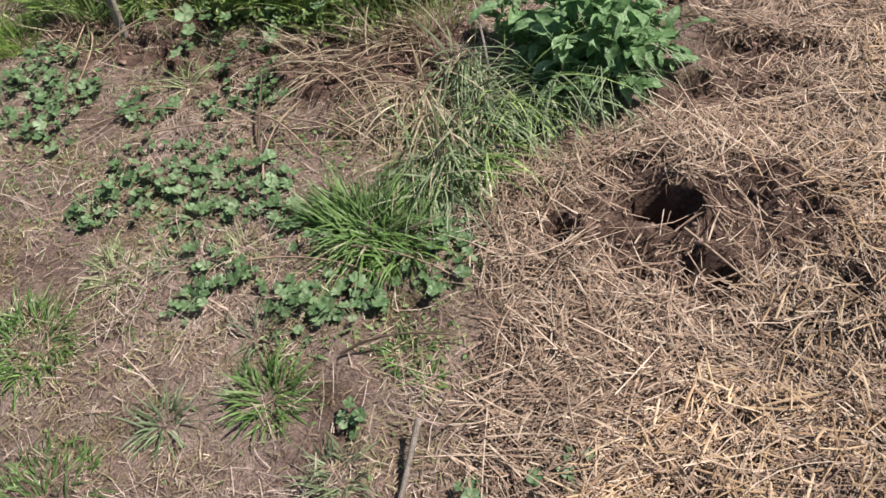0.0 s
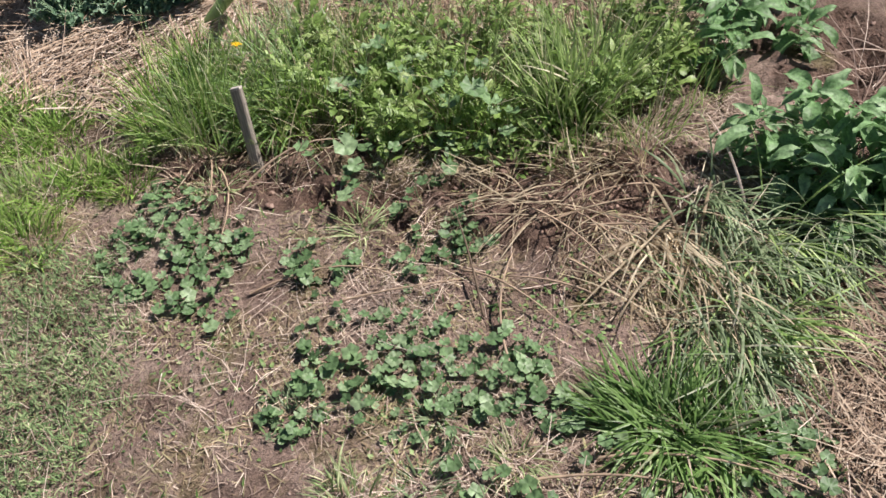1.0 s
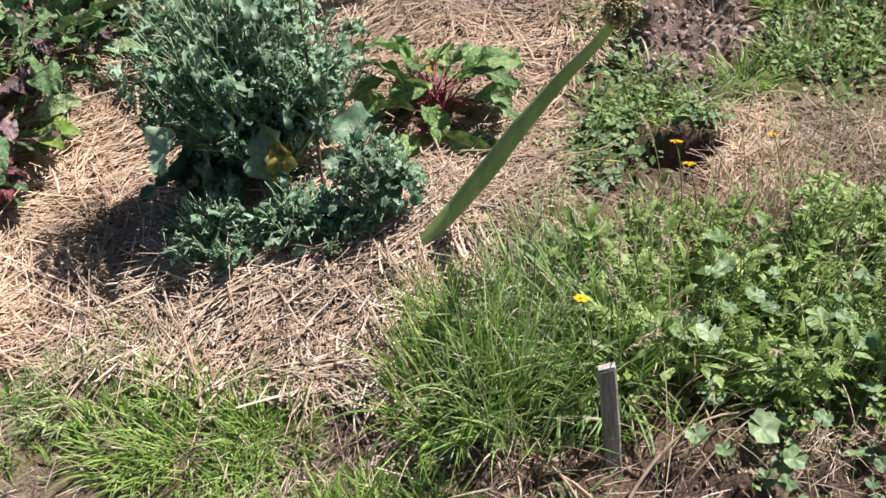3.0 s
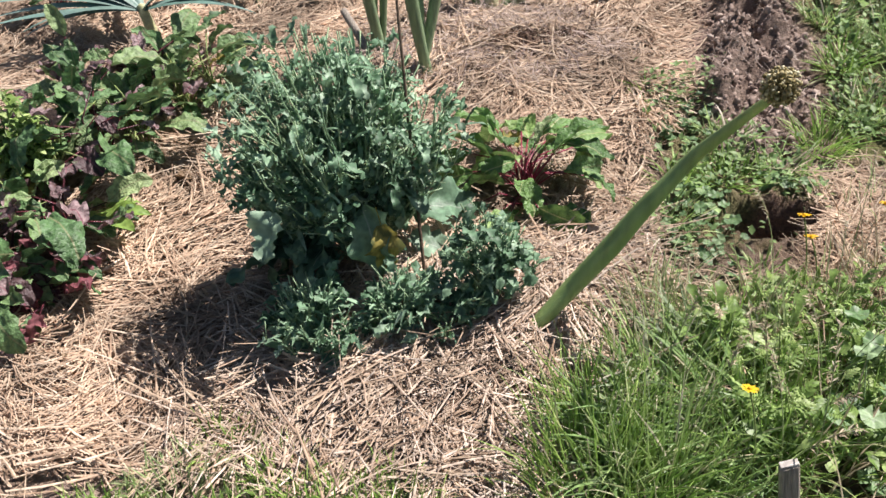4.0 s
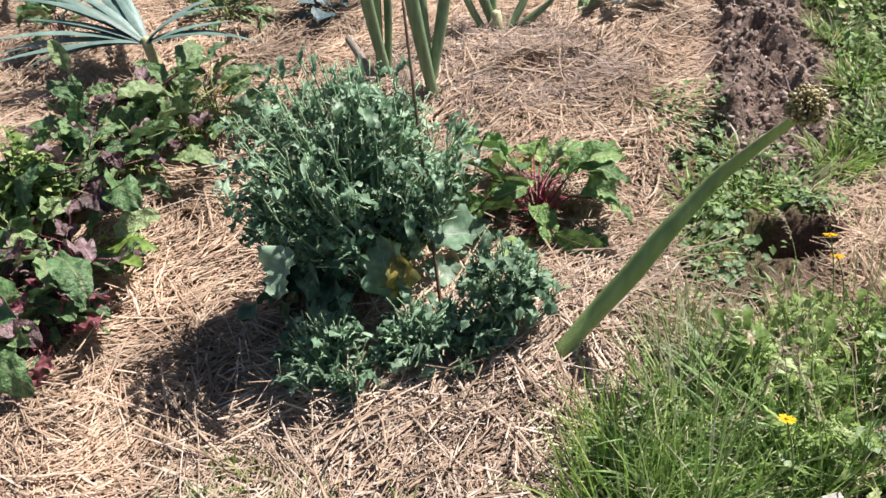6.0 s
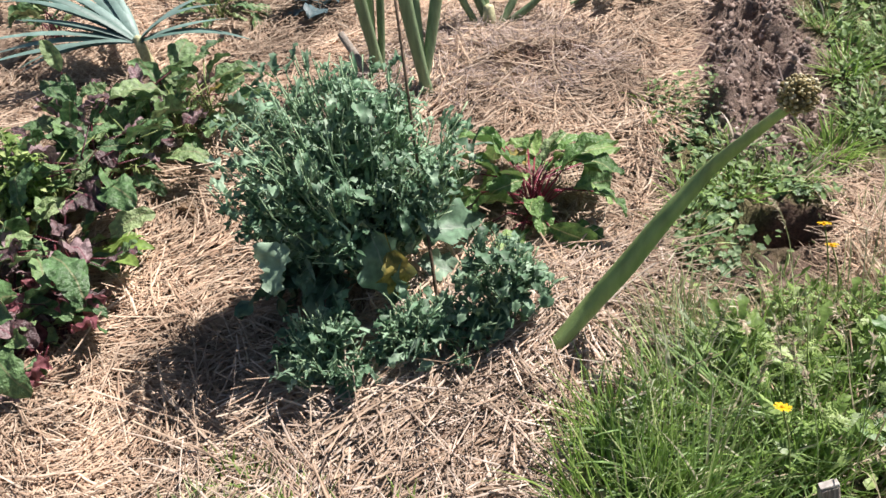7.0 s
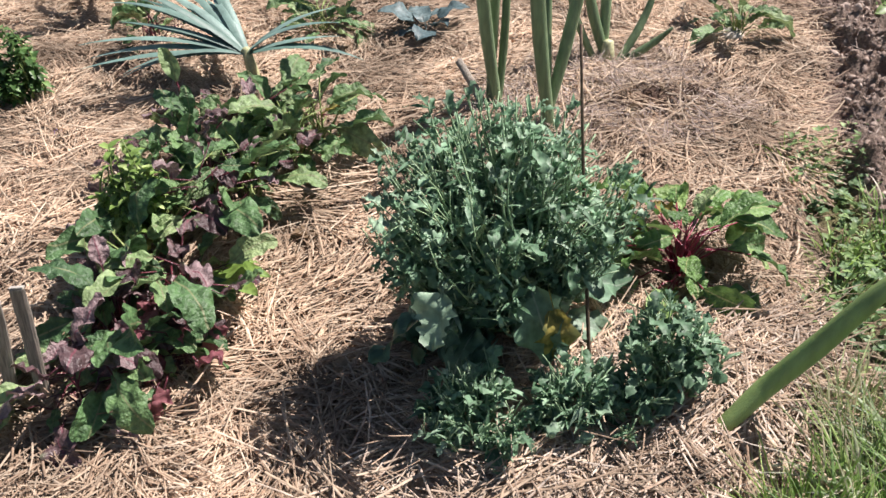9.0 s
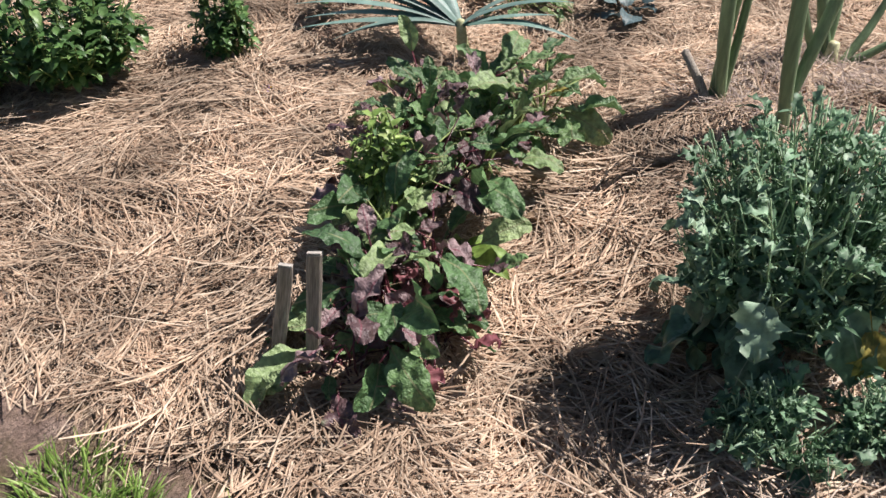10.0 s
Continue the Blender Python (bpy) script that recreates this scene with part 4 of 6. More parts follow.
for k, (x, y, n, ln) in enumerate([(-0.9, 3.3, 70, 0.12), (-0.66, 3.42, 90, 0.14), (-0.58, 3.6, 80, 0.12), (-0.8, 3.46, 50, 0.12), (-0.5, 3.42, 90, 0.16), (-0.3, 3.5, 120, 0.16), (-0.1, 3.62, 120, 0.16), (0.02, 3.9, 120, 0.16), (0.15, 4.2, 120, 0.16),
                                   (0.3, 4.5, 120, 0.16), (0.25, 3.9, 140, 0.18), (-0.68, 3.9, 60, 0.1), (-0.78, 3.02, 50, 0.08)]):
    grass_tuft(x, y, "low green grass tuft among creeping weeds", n, 0.07, (ln * 0.4, ln), (0.003, 0.007), M["bright_grass" if k % 2 else "grass"], elev=(0.5, 1.45), droop=(0.1, 1.3), seed=350 + k, group="edge grass")
for k, (x, y) in enumerate([(-1.0, 4.3), (-1.06, 4.34), (-0.9, 4.26)]):
    grass_tuft(x, y, "withered brown seedling tuft in the bed", 34, 0.05, (0.05, 0.13), (0.002, 0.004), M["hay"], elev=(0.3, 1.4), droop=(0.2, 1.2), seed=370 + k, name="dead_grass", group="dead grass")
# long arching blades at the straw's edge
for k, (x, y, n, ln, lean) in enumerate([(-1.36, 2.62, 110, 0.3, 2.9), (-1.26, 2.72, 110, 0.3, 3.3), (-1.16, 2.66, 100, 0.32, 2.6), (-1.22, 2.56, 110, 0.34, 3.6), (-1.1, 2.8, 90, 0.28, 2.4), (-1.06, 2.6, 90, 0.32, 3.0),
                                         (-1.38, 2.5, 100, 0.28, 3.5), (-0.98, 2.74, 80, 0.28, 2.8), (-1.14, 2.48, 80, 0.3, 4.0)]):
    grass_tuft(x + 0.04, y, "long arching blue-green grass blades beside the straw", int(n * 0.85), 0.07, (ln * 0.3, ln * 0.85), (0.0035, 0.0085), M["grey_grass" if k % 3 == 1 else "lush_grass"], elev=(0.8, 1.5), droop=(0.5, 2.2), seed=380 + k, lean=lean, segs=7, group="wild grass")
# the tall clump, and bleached tufts in the strip
for k, (x, y, n, ln) in enumerate([(-0.27, 2.43, 90, 0.36), (-0.2, 2.5, 70, 0.36), (-0.34, 2.47, 60, 0.32)]):
    grass_tuft(x, y, "tall upright clump of green grass with arching tips", n, 0.07, (ln * 0.4, ln), (0.004, 0.009), M["pale_grass" if k == 2 else "grass"], elev=(1.1, 1.56), droop=(0.0, 0.9), seed=290 + k, segs=7, group="wild grass")
for k, (x, y, n, ln, lean) in enumerate([(-0.6, 2.8, 150, 0.3, 1.2), (-0.54, 2.84, 110, 0.26, 0.6), (-0.92, 2.84, 90, 0.24, None), (-1.06, 2.98, 40, 0.2, None), (-0.75, 2.74, 60, 0.24, None), 
                                         (-1.34, 2.33, 40, 0.13, None), (-1.24, 2.3, 24, 0.12, None), (-1.08, 2.24, 14, 0.26, 0.5), (-0.9, 2.5, 30, 0.3, None), (-0.6, 2.45, 30, 0.34, None),
                                         (-0.15, 2.24, 60, 0.3, 3.6), (-0.3, 2.22, 50, 0.26, 3.9), (-0.5, 2.22, 24, 0.2, 4.4), (-1.0, 2.42, 40, 0.3, None)]):
    grass_tuft(x, y, "tuft of bleached dead grass stalks in the weedy strip", n, 0.06, (ln * 0.4, ln), (0.002, 0.0045), M["dry_grass"], elev=(0.3, 1.5), droop=(0.0, 1.2), seed=310 + k, lean=lean, segs=6, name="dead_grass", group="dead grass")
def seed_stalk(x, y, tall, lean, seed):
    """A thin grass stem that nods under a loose spike of husks."""
    r = np.random.default_rng(seed)
    ob = thing("grass_stalk", (x, y, ground_z(x, y)), "thin wild grass stem with a pale nodding seed spike", "grass", "seeding grass")
    top = np.array((tall * 0.35 * math.cos(lean), tall * 0.35 * math.sin(lean), tall))
    p = curve((0, 0, -0.01), top, (-0.05 * tall * math.cos(lean), -0.05 * tall * math.sin(lean), 0.12 * tall), 10)
    v, f = tube(p, np.linspace(0.0013, 0.0007, 10), 4)
    linked("stem", mesh_of("stem", v, f, M["pale_grass"]), ob, Matrix())
    u = r.uniform(6.2, 9.0, 34)
    i = np.minimum(u.astype(int), 8)
    root = p[i] * (1 - u + i)[:, None] + p[i + 1] * (u - i)[:, None]
    v, f = ribbons(root, lean + r.normal(0, 0.9, 34), r.normal(0.5, 0.4, 34), r.uniform(0.008, 0.018, 34), 0.0028, 0.6, 2, tip=0.2)
    tagged(linked("seed_spike", mesh_of("seed_spike", v, f, M["dry_grass"]), ob, Matrix()), "pale dry husks", kind="stuff")
    return ob


rk = np.random.default_rng(73)
for k in range(44):
    while True:
        x, y = rk.uniform(-1.42, 0.1), rk.uniform(2.35, 2.98)
        if inside(np.array([x]), np.array([y]), MEADOW, 0.04)[0] > 0.7:
            break
    seed_stalk(x, y, rk.uniform(0.22, 0.42), rk.uniform(0, 6.283), 390 + k)
# grey-green mat of fine herb at the path's edge, and fine cover in the strips


def low_cover(name, label, n, box, cover, mat, seed, size, tilt=(0.1, 1.0), up=0.05, shape=None):
    r = np.random.default_rng(seed)
    x, y = sprinkle(n, box, cover, r)
    for cx, cy, rr, d in HOLES:
        keep = np.hypot(x - cx, y - cy) > rr * 1.25
        x, y = x[keep], y[keep]
    v = np.array(shape or [(0, 0, 0), (0.32, 0.45, 0.1), (0, 1, 0), (0, 0.5, -0.04), (-0.32, 0.45, 0.1)], float)
    f = np.array([[0, 1, 2, 3], [0, 3, 2, 4]])
    z = height(x, y) + up * r.random(len(x)) ** 1.3
    v, f = scatter(v, f, np.stack([x, y, z], 1), r.uniform(0, 6.3, len(x)), r.uniform(*tilt, len(x)), r.uniform(*size, len(x)))
    return tagged(new(name, mesh_of(name, v, f, mat)), label, "weeds", kind="stuff")


BLADE = [(0, 0, 0), (0.09, 0.45, 0.02), (0, 1, 0), (0, 0.5, -0.01), (-0.09, 0.45, 0.02)]
low_cover("herb_mat", "fine grey-green creeping herb mat on the path", 40000, (-2.2, 1.1, -1.0, 2.1),
          lambda x, y: 1 - ramp(0.6, 1.15, np.hypot((x + 1.62) / 0.4, (y - 1.62) / 0.36) + 0.9 * fbm(x, y, 0.25, 3, 8)), M["grey_herb"], 301, (0.008, 0.026), (0.2, 1.3), 0.025, BLADE)
low_cover("lawn_grass", "thin short grass growing over dry soil", 13000, (-4.2, 0.6, -1.3, 3.4), lambda x, y: inside(x, y, LAWN, 0.12) * (0.08 + 0.9 * (fbm(x, y, 0.3, 3, 12) > 0.1)),
          M["bright_grass"], 302, (0.02, 0.06), (0.3, 1.4), 0.01, BLADE)
low_cover("path_grass", "sparse short grass sprouting from the bare path", 6500, (-1.7, 0.4, 0.1, 2.3), lambda x, y: 0.06 + 0.9 * (fbm(x, y, 0.22, 3, 14) > 0.22), M["lush"], 303, (0.008, 0.03), (0.3, 1.3), 0.004, BLADE)
low_cover("moss_sprouts", "tiny green seedlings scattered over dry soil", 9000, (-1.7, 0.4, 0.1, 2.3), lambda x, y: 0.05 + 0.95 * (fbm(x, y, 0.3, 4, 19) > 0.16), M["mallow_mat"], 308, (0.006, 0.018), (-0.3, 0.8), 0.006)
low_cover("meadow_weeds", "dense low green weeds with small leaves", 15000, (-1.6, 2.15, 0.2, 3.1), lambda x, y: inside(x, y, MEADOW, 0.05) * (1 - 0.8 * inside(x, y, HAY_PATCH, 0.08)) * ramp(0.8, 1.3, np.hypot((x + 1.0) / 0.2, (y - 2.32) / 0.13)) * (0.05 + 0.92 * (fbm(x, y, 0.2, 3, 16) > -0.02)), M["small_weed"], 304, (0.016, 0.045), (0.1, 1.3), 0.06, [(0, 0, 0), (0.17, 0.45, 0.06), (0, 1, 0), (0, 0.5, -0.03), (-0.17, 0.45, 0.06)])
low_cover("chickweed_mat", "bright green mat of tiny-leaved weeds", 36000, (-0.2, 3.1, 2.2, 6.5), lambda x, y: inside(x, y, GREEN_STRIP, 0.06) * (0.2 + 0.8 * (fbm(x, y, 0.2, 3, 23) > -0.15)), M["mallow_mat"], 305, (0.012, 0.04), (-0.2, 1.0), 0.06)
low_cover("edge_weeds", "low green weeds creeping along the straw's edge", 5000, (-1.1, 3.0, -0.3, 4.1), lambda x, y: inside(x, y, WEED_EDGE, 0.05) * (0.15 + 0.85 * (fbm(x, y, 0.15, 3, 22) > -0.1)), M["mallow_mat"], 306, (0.010, 0.032), (-0.2, 0.9), 0.07)


# ---------------------------------------------------------------- leafy weeds
def leaf_set(kind, mat, count, make):
    out = []
    for k in range(count):
        v, f = make(k)
        out.append(mesh_of(kind, v, f, mat))
    return out


MALLOW = leaf_set("leaf", M["mallow"], 7, lambda k: round_leaf(0.0092 + 0.0014 * k, seed=400 + k, stalk=0.024 + 0.006 * (k % 4)))
BIG_MALLOW = leaf_set("leaf", M["mallow"], 6, lambda k: round_leaf(0.015 + 0.003 * k, seed=420 + k, stalk=0.06 + 0.022 * (k % 4)))
WEED = leaf_set("leaf", M["weed"], 6, lambda k: leaf(0.065 + 0.009 * k, 0.022 + 0.003 * k, "lance", 7, 2, 0.3, 0.7, 0.04, seed=440 + k, stalk=0.02))
LOBED_WEED = leaf_set("leaf", M["weed"], 4, lambda k: leaf(0.075 + 0.012 * k, 0.034, "club", 9, 4, 0.2, 0.7, 0.06, seed=450 + k, lobes=0.35, stalk=0.02))
COMFREY = leaf_set("leaf", M["comfrey"], 6, lambda k: leaf(0.09 + 0.012 * k, 0.034 + 0.005 * k, "oval", 10, 4, 0.35, 1.0, 0.09, seed=460 + k, stalk=0.03, crumple=0.02))


def mallow_plant(x, y, n, spread, seed, meshes=None, rise=1.0, label="low mallow weed with round crinkled leaves on soil"):
    r = np.random.default_rng(seed)
    z = ground_z(x, y)
    ob = thing("mallow_plant", (x, y, z), label, "weed", "mallow weeds")
    meshes = meshes or MALLOW
    for k in range(int(n * 1.8)):
        a, d = r.uniform(0, 6.283), spread * math.sqrt(r.random())
        px, py = d * math.cos(a), d * math.sin(a)
        pz = ground_z(x + px, y + py) - z - 0.003
        s = r.uniform(0.7, 1.15)
        linked("leaf", meshes[r.integers(len(meshes))], ob, pose(px, py, pz, r.normal(-8, 16), r.normal(0, 14), r.uniform(0, 360)) @ Matrix.Diagonal((s, s, s * rise, 1)))
    return ob


spots = [(-0.82, 1.66, 30, 0.13), (-0.95, 1.53, 16, 0.08), (-0.7, 1.73, 18, 0.1), (-0.72, 1.55, 18, 0.1), (-0.54, 1.6, 26, 0.11), (-0.45, 1.55, 20, 0.09), (-0.6, 1.47, 14, 0.08), (-0.36, 1.47, 10, 0.07),
         (-0.27, 1.23, 20, 0.09), (-0.17, 1.24, 12, 0.06), (-0.36, 1.26, 9, 0.05), (-0.55, 1.29, 12, 0.055), (-0.6, 1.22, 6, 0.04), (-0.02, 1.36, 18, 0.09), (0.03, 1.42, 10, 0.06), (-0.45, 1.3, 4, 0.03),
         (-1.37, 2.1, 20, 0.1), (-1.3, 2.06, 24, 0.1), (-1.2, 2.0, 18, 0.09), (-1.25, 1.9, 18, 0.09), (-1.42, 1.96, 14, 0.09), (-1.36, 1.84, 8, 0.07), (-1.2, 1.82, 8, 0.06), (-1.38, 2.2, 12, 0.07),
         (-0.94, 1.9, 10, 0.06), (-0.87, 1.93, 6, 0.04), (-0.65, 1.99, 14, 0.08), (-0.72, 1.92, 8, 0.05), (-0.6, 2.03, 8, 0.06), (-0.75, 2.1, 6, 0.05), (-0.13, 0.95, 5, 0.03), (0.1, 0.8, 4, 0.03),
         (0.28, 0.85, 5, 0.04), (-0.38, 0.72, 3, 0.02), (-0.98, 1.95, 6, 0.05), (-0.55, 1.98, 6, 0.05),
         (-0.85, 3.2, 16, 0.1), (-0.78, 3.3, 16, 0.1), (-0.9, 3.1, 14, 0.09), (-0.62, 3.8, 14, 0.09), (-0.7, 3.68, 12, 0.08), (-0.52, 3.36, 10, 0.05), (-0.75, 3.4, 10, 0.08)]
for k, (x, y, n, s) in enumerate(spots):
    mallow_plant(x, y, n, s, 500 + k)
for k, (x, y, n, s) in enumerate([(-0.86, 2.27, 8, 0.1), (-0.78, 2.33, 7, 0.1), (-0.66, 2.3, 8, 0.1), (-0.55, 2.34, 5, 0.09), (-0.45, 2.3, 5, 0.08), (-0.95, 2.33, 5, 0.08), (-0.7, 2.2, 4, 0.07),
                                  (-0.8, 2.15, 3, 0.06), (-0.5, 2.5, 5, 0.1), (-0.8, 2.5, 6, 0.1)]):
    mallow_plant(x, y, int(n * 0.5), s, 560 + k, BIG_MALLOW, label="tall mallow weed with large pale green round leaves")


def rosette(x, y, n, meshes, seed, name, label, category, group="", elev=(10, 65), scale=(0.8, 1.2), lift=0.06):
    r = np.random.default_rng(seed)
    ob = thing(name, (x, y, ground_z(x, y)), label, category, group)
    for k in range(n):
        s = r.uniform(*scale)
        linked("leaf", meshes[r.integers(len(meshes))], ob, pose(r.normal(0, 0.015), r.normal(0, 0.015), lift * r.random(), r.uniform(*elev), r.normal(0, 12), 360 * (k * 0.382 + 0.1 * r.random()))
               @ Matrix.Scale(s, 4))
    return ob


def feather_leaf(length, pairs, seed):
    """A finely divided leaf: a midrib with pairs of narrow leaflets."""
    r = np.random.default_rng(seed)
    out = [tube([(0, 0, 0), (0, length * 0.5, length * 0.08), (0, length, 0)], [0.0014, 0.001, 0.0006], 3, cap=False)]
    t = np.repeat(np.linspace(0.25, 1.0, pairs), 2)
    side = np.tile([1.0, -1.0], pairs)
    root = np.stack([0 * t, t * length, 0.3 * length * t * (1 - t)], 1)
    out.append(ribbons(root, np.pi / 2 - side * r.uniform(0.5, 1.0, 2 * pairs), r.normal(0.1, 0.3, 2 * pairs), length * (0.38 - 0.2 * t), length * 0.085, 0.6, 2, tip=0.3))
    return join(out)


FEATHER = leaf_set("leaf", M["weed"], 5, lambda k: feather_leaf(0.07 + 0.01 * k, 6 + k % 3, 470 + k))


def upright_weed(x, y, tall, n, meshes, seed, label, group, scale=(0.6, 1.0)):
    """Thin stems that carry their leaves all the way up."""
    r = np.random.default_rng(seed)
    ob = thing("leafy_weed", (x, y, ground_z(x, y)), label, "weed", group)
    for k in range(3):
        a, h = r.uniform(0, 6.283), tall * r.uniform(0.6, 1.0)
        p = curve((0, 0, -0.01), (0.3 * h * math.cos(a), 0.3 * h * math.sin(a), h), (r.normal(0, 0.01), r.normal(0, 0.01), 0), 6)
        v, f = tube(p, np.linspace(0.0024, 0.001, 6), 4)
        linked("stem", mesh_of("stem", v, f, M["green_stalk"]), ob, Matrix())
        for q in range(n):
            u = 0.15 + 0.85 * (q + r.random()) / n
            c = p[0] * (1 - u) + p[-1] * u
            sc = r.uniform(*scale) * (1.15 - 0.5 * u)
            linked("leaf", meshes[r.integers(len(meshes))], ob, pose(*c, r.uniform(-20, 60), r.normal(0, 15), 360 * q * 0.382 + r.normal(0, 20)) @ Matrix.Scale(sc, 4))
    return ob


def open_ground(x, y):
    """Bare spots at the strip's front, beside the stake."""
    return math.hypot((x + 1.0) / 0.2, (y - 2.32) / 0.13) < 1 or y < 2.26 + 0.25 * float(fbm(np.array([x]), np.array([y]), 0.25, 2, 62)[0]) + 0.08


rw = np.random.default_rng(81)
for k in range(84):
    while True:
        x, y = rw.uniform(-1.08, 0.1), 2.25 + 0.6 * rw.random() ** 1.2
        if inside(np.array([x]), np.array([y]), MEADOW, 0.05)[0] > 0.6 and not open_ground(x, y):
            break
    if k % 2:
        upright_weed(x, y, rw.uniform(0.12, 0.27), 9, FEATHER if k % 4 == 1 else WEED, 600 + k, "upright bright green weed with finely divided leaves" if k % 4 == 1 else "upright leafy green weed in the overgrown strip", "strip weeds", (0.5, 0.85))
    else:
        rosette(x, y, 11, LOBED_WEED if k % 4 else FEATHER, 600 + k, "leafy_weed", "leafy green weed in the overgrown strip", "weed", "strip weeds", scale=(0.5, 0.95), lift=0.1)
for k in range(26):
    x, y = rw.uniform(0.0, 1.1), rw.uniform(3.3, 5.2)
    if inside(np.array([x]), np.array([y]), GREEN_STRIP, 0.05)[0] < 0.5:
        continue
    rosette(x, y, 12, WEED if k % 2 else LOBED_WEED, 660 + k, "leafy_weed", "bright green leafy weed beside the dug soil", "weed", "far weeds", scale=(0.8, 1.4))
for k, (x, y, n, up) in enumerate([(0.28, 2.0, 34, 0.2), (0.38, 2.04, 34, 0.24), (0.2, 2.1, 30, 0.22), (0.32, 2.14, 34, 0.26), (0.46, 2.0, 26, 0.18), (0.44, 2.12, 30, 0.24), (0.14, 2.2, 26, 0.2), (0.26, 2.24, 28, 0.24), (0.42, 1.94, 18, 0.1), (0.54, 2.06, 18, 0.12), (0.5, 2.2, 20, 0.14), (0.3, 1.93, 16, 0.1),
                                   (0.2, 2.7, 24, 0.2), (0.1, 2.86, 24, 0.2), (0.32, 2.85, 26, 0.2), (0.25, 3.0, 24, 0.2), (0.45, 2.95, 24, 0.2), (0.15, 2.6, 20, 0.16), (0.4, 2.7, 20, 0.16)]):
    rosette(x, y, int(n * 1.7), COMFREY, 700 + k, "broadleaf_weed", "dense dark green broad-leaved weed beside the straw", "weed", "broad weeds", elev=(-25, 65), scale=(0.36, 0.78), lift=up * 0.85)
for k, (x, y) in enumerate([(-0.9, 2.52), (-0.75, 2.62), (-0.6, 2.44)]):
    rosette(x, y, 7, BIG_MALLOW, 720 + k, "mallow_plant", "tall mallow weed with large pale green round leaves", "weed", "mallow weeds", elev=(-20, 20), lift=0.1)


def yellow_flower(x, y, top, seed, lean=(0.0, 0.0)):
    r = np.random.default_rng(seed)
    z = ground_z(x, y)
    ob = thing("yellow_flower", (x, y, z), "small yellow daisy-like flower on a thin stem", "flower", "yellow flowers")
    h = top - z
    head = (lean[0], lean[1], h)
    v, f = tube(curve((0, 0, 0), head, (0.01, -0.01, 0)), 0.0016, 4)
    linked("stem", mesh_of("stem", v, f, M["green_stalk"]), ob, Matrix())
    n = 16
    a = np.arange(n) * 6.283 / n
    v, f = ribbons(np.stack([0.002 * np.cos(a), 0.002 * np.sin(a), np.zeros(n)], 1), a, r.uniform(0.2, 0.5, n), 0.013, 0.005, 0.3, 2, tip=0.7)
    linked("petals", mesh_of("petals", v, f, M["yellow_petal"]), ob, Matrix.Translation(head) @ pose(0, 0, 0, -20, 10, 0))
    v, f = tube([(0, 0, -0.004), (0, 0, 0.0), (0, 0, 0.004)], [0.003, 0.005, 0.003], 6)
    linked("flower_centre", mesh_of("flower_centre", v, f, M["yellow_petal"]), ob, Matrix.Translation(head))
    return ob


for k, (x, y, z) in enumerate([(-1.167, 2.485, 0.30), (-0.82, 2.88, 0.32), (-0.77, 2.9, 0.235), (-0.5, 3.0, 0.2)]):
    yellow_flower(x + 0.03, y - 0.02, z, 740 + k, (-0.03, 0.02))


# ---------------------------------------------------------------- broccoli gone to seed
BROC_LEAF = leaf_set("leaf", M["broccoli_leaf"], 7, lambda k: leaf(0.12 + 0.015 * k, 0.075 + 0.009 * k, "oval", 15, 6, 0.25, 1.0, 0.12, seed=800 + k, lobes=0.12, stalk=0.05, ragged=0.13, crumple=0.035))


